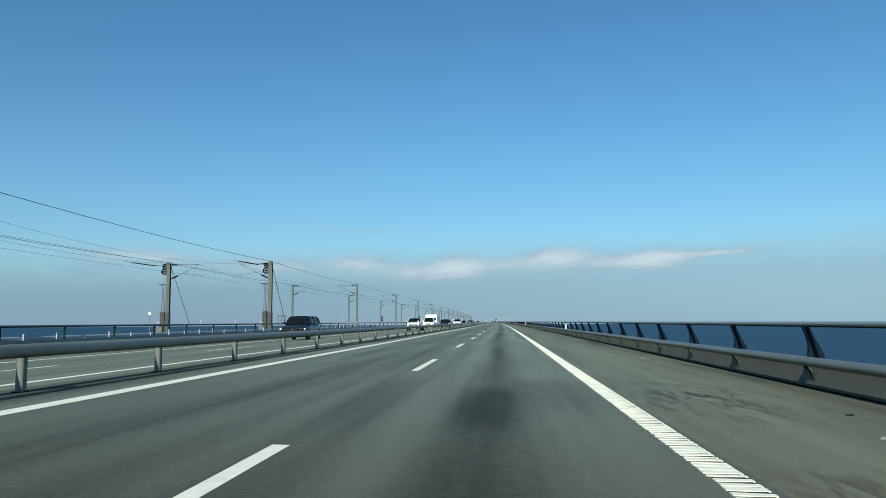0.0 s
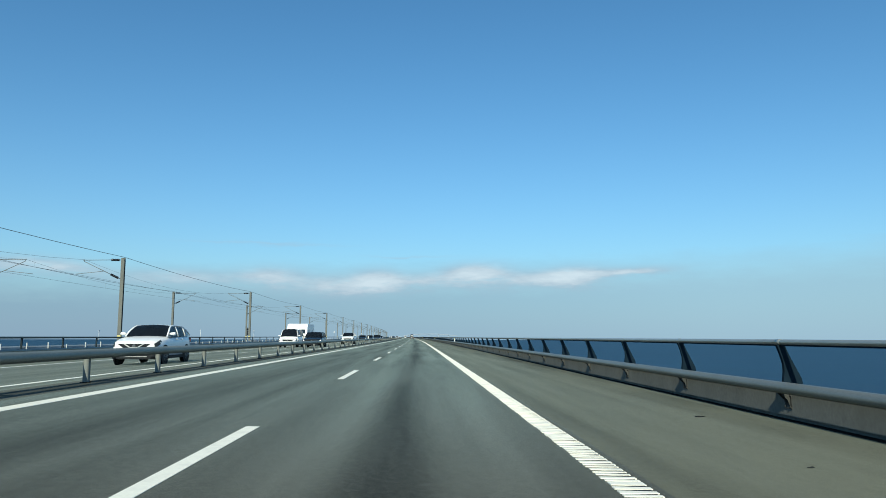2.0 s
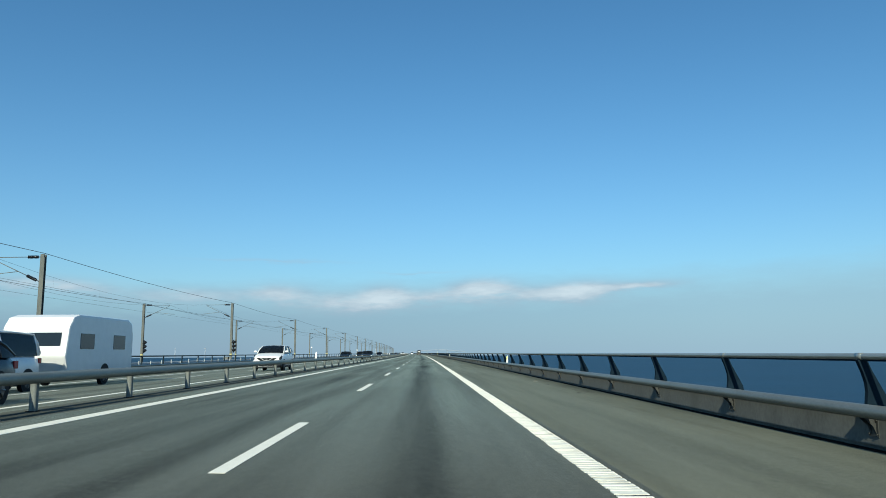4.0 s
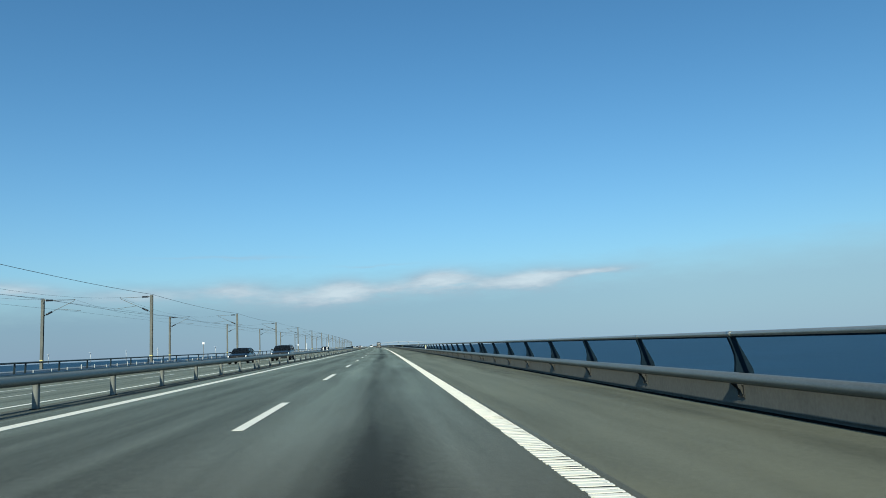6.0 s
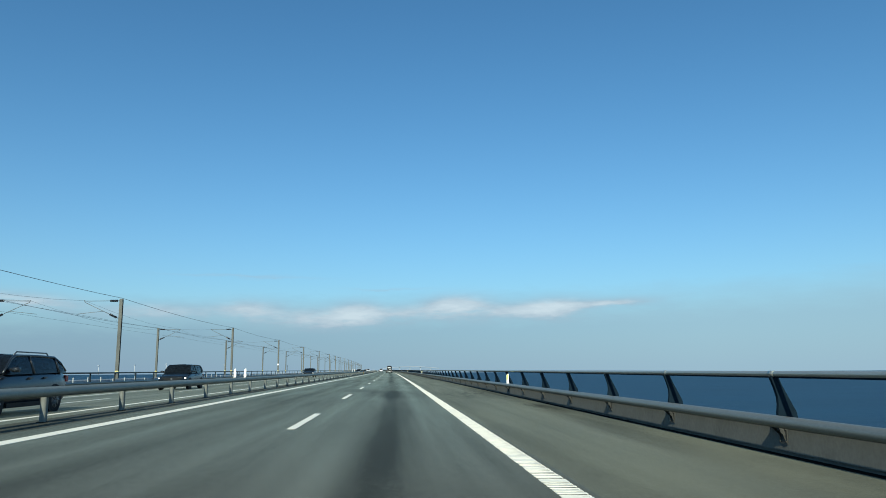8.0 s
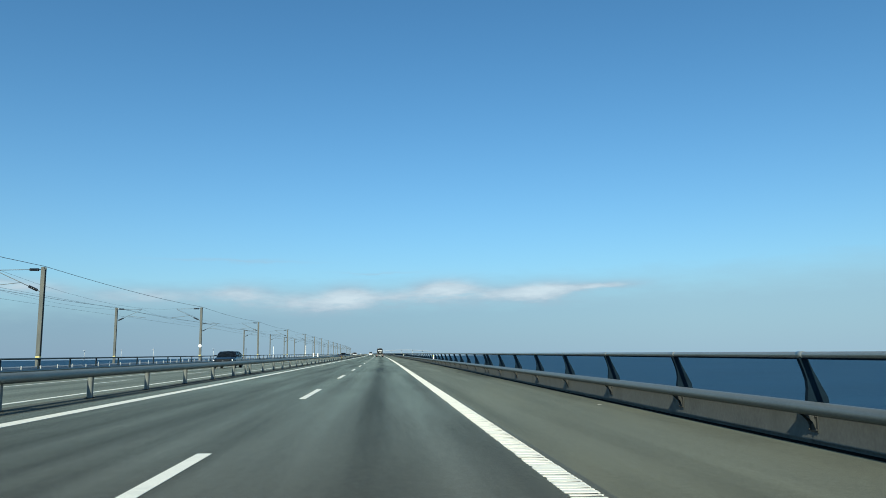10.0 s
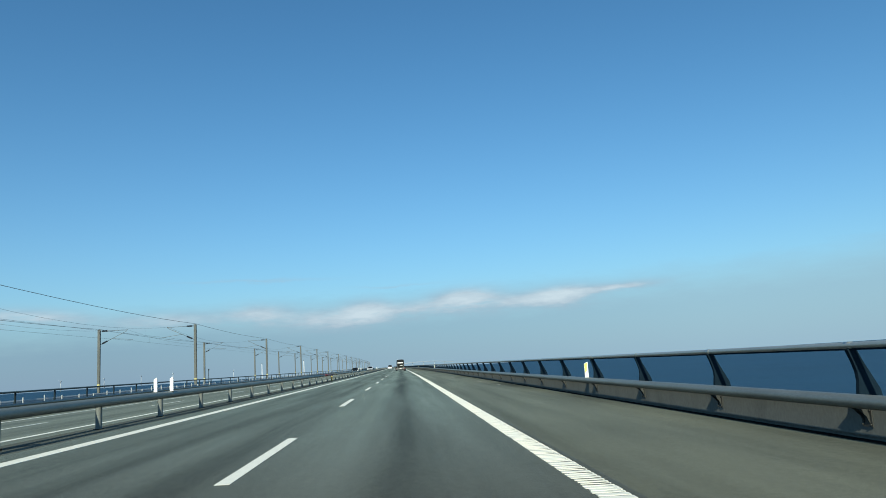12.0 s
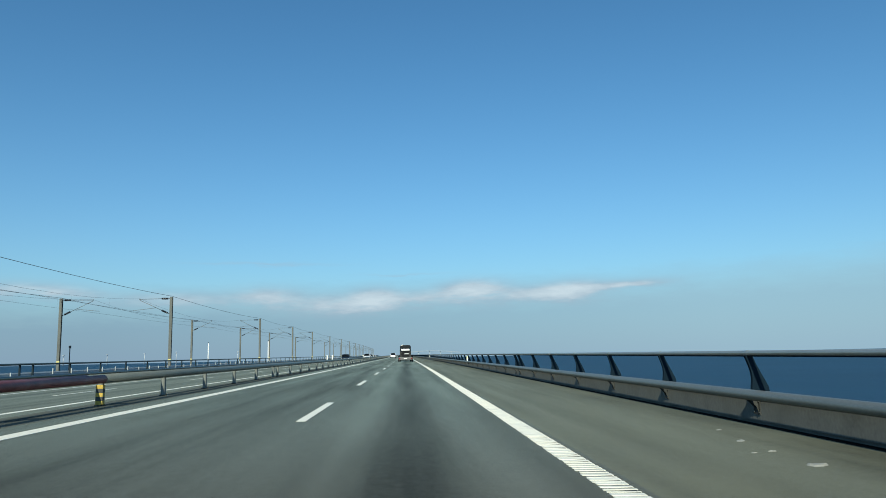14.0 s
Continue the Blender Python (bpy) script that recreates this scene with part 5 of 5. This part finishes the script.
def line(name, x, width, z_of, parent, label, y0=Y0, y1=Y1):
    bm = bmesh.new()
    random.seed(int(abs(x) * 100))
    a, b = x - width / 2, x + width / 2
    rows = []
    y = y0
    while y <= y1:
        e = random.uniform(-0.008, 0.008)
        rows.append([bm.verts.new(p) for p in ((a + e, y, z_of(a) + 0.004), (b + e, y, z_of(b) + 0.004), (b + e, y, z_of(b) - 0.01), (a + e, y, z_of(a) - 0.01))])
        y += 5 if y < 700 else 50
    for p, q in zip(rows, rows[1:]):
        for k in range(4):
            bm.faces.new((p[k], p[(k + 1) % 4], q[(k + 1) % 4], q[k]))
    part(name, bm, M["paint"], parent, label)


line("edge_line", -3.65, 0.27, own, road, "white left edge line")
line("edge_line", -6.15, 0.22, opp, road_far, "white edge line")
line("edge_line", -13.35, 0.26, opp, road_far, "white edge line")


def ribbed_line():
    """The right edge line: profiled blocks with narrow dark gaps and a ragged inner rim."""
    random.seed(21)
    verts, faces = [], []
    y = -40.0
    while y < 1490:
        near = y < 470
        step = random.uniform(0.1, 0.17) if near else 14.0
        gap = random.choice((0.035, 0.05, 0.06, 0.075, 0.085)) if near else 0.0
        a = 3.5 + (random.choice((0, 0, 0, 0.0, 0.012)) + random.uniform(-0.003, 0.003) if near else 0)
        b = 3.8 + (random.uniform(-0.004, 0.004) if near else 0)
        i = len(verts)
        for yy in (y, y + step - gap):
            sk = random.uniform(-0.012, 0.012) if near else 0
            for x, up in ((a, 0.0075), (b, 0.0075), (b, -0.01), (a, -0.01)):
                verts.append((x, yy + (sk if x == a else 0), own(x) + up))
        faces += [(i, i + 1, i + 5, i + 4), (i + 1, i + 2, i + 6, i + 5), (i + 3, i, i + 4, i + 7), (i + 3, i + 2, i + 1, i), (i + 4, i + 5, i + 6, i + 7)]
        y += step
    me = bpy.data.meshes.new("ribbed_edge_line")
    me.from_pydata(verts, [], faces)
    me.materials.append(M["paint"])
    ob = new("ribbed_edge_line", me)
    ob.parent = road
    tagged(ob, "white ribbed right edge line with dark gaps", kind="stuff")


ribbed_line()
# dark strip that paints the groove shadows between the ribs
bm = bmesh.new()
bar(bm, 3.52, 3.785, -40, 470, own(3.52) - 0.02, own(3.785) + 0.0035)
part("line_primer", bm, M["skid"], road, "dark strip painted as shade between the ribs")


def shoulder_z(x):
    return SHOULDER_IN + (SHOULDER_OUT - SHOULDER_IN) * (x - 3.9) / 3.6


def surface(x):
    return own(x) if x < 3.9 else shoulder_z(x)


def litter(x, y, size, colour, label, seed):
    """A flat, crumpled scrap lying on the shoulder."""
    random.seed(seed)
    bm = bmesh.new()
    n = 9
    ring = [(math.cos(6.283 * k / n) * size * random.uniform(0.6, 1.2), math.sin(6.283 * k / n) * size * random.uniform(0.3, 0.8)) for k in range(n)]
    low = [bm.verts.new((a, b, 0)) for a, b in ring]
    top = [bm.verts.new((a * 0.8, b * 0.8, size * random.uniform(0.05, 0.2))) for a, b in ring]
    bm.faces.new(low[::-1]), bm.faces.new(top)
    for k in range(n):
        bm.faces.new((low[k], low[(k + 1) % n], top[(k + 1) % n], top[k]))
    ob = part("litter", bm, colour)
    ob.matrix_basis = pose(x, y, surface(x), 0, 0, random.uniform(0, 40))
    tagged(ob, label, "litter", "litter on the shoulder")


SCRAPS = {"dark": [(6.3, 10.1, 0.09), (6.26, 69.0, 0.11), (6.54, 142.7, 0.06), (7.0, 137.9, 0.06), (6.5, 136.9, 0.09), (5.8, 230.9, 0.06), (6.4, 327.2, 0.13), (5.55, 387.6, 0.07), (6.7, 222.0, 0.05), (5.6, 64.6, 0.05), (6.9, 260.5, 0.07)],
          "pale": [(5.8, 8.2, 0.1), (6.4, 229.3, 0.14), (6.36, 383.0, 0.15), (6.6, 375.8, 0.12), (6.19, 403.6, 0.09), (5.85, 402.5, 0.05), (6.11, 402.6, 0.06), (6.02, 401.5, 0.14), (6.5, 405.0, 0.05), (6.6, 146.0, 0.12), (5.6, 26.5, 0.08), (6.4, 24.5, 0.07), (6.9, 300.0, 0.06), (6.6, 430.0, 0.07)]}
for i, (x, y, size) in enumerate(SCRAPS["dark"]):
    litter(x, y, size, M["bracket"], "flat dark scrap of rubber on the shoulder", 200 + i)
for i, (x, y, size) in enumerate(SCRAPS["pale"]):
    litter(x, y, size, M["litter"], "flat pale scrap of litter on the shoulder", 300 + i)

# the whole bridge, with all that stands on it, follows one long curve
bpy.context.view_layer.update()
for ob in [o for o in scene.objects if o.parent is None and o.name.split(".")[0] not in STRAIGHT]:
    lay(ob, Matrix())
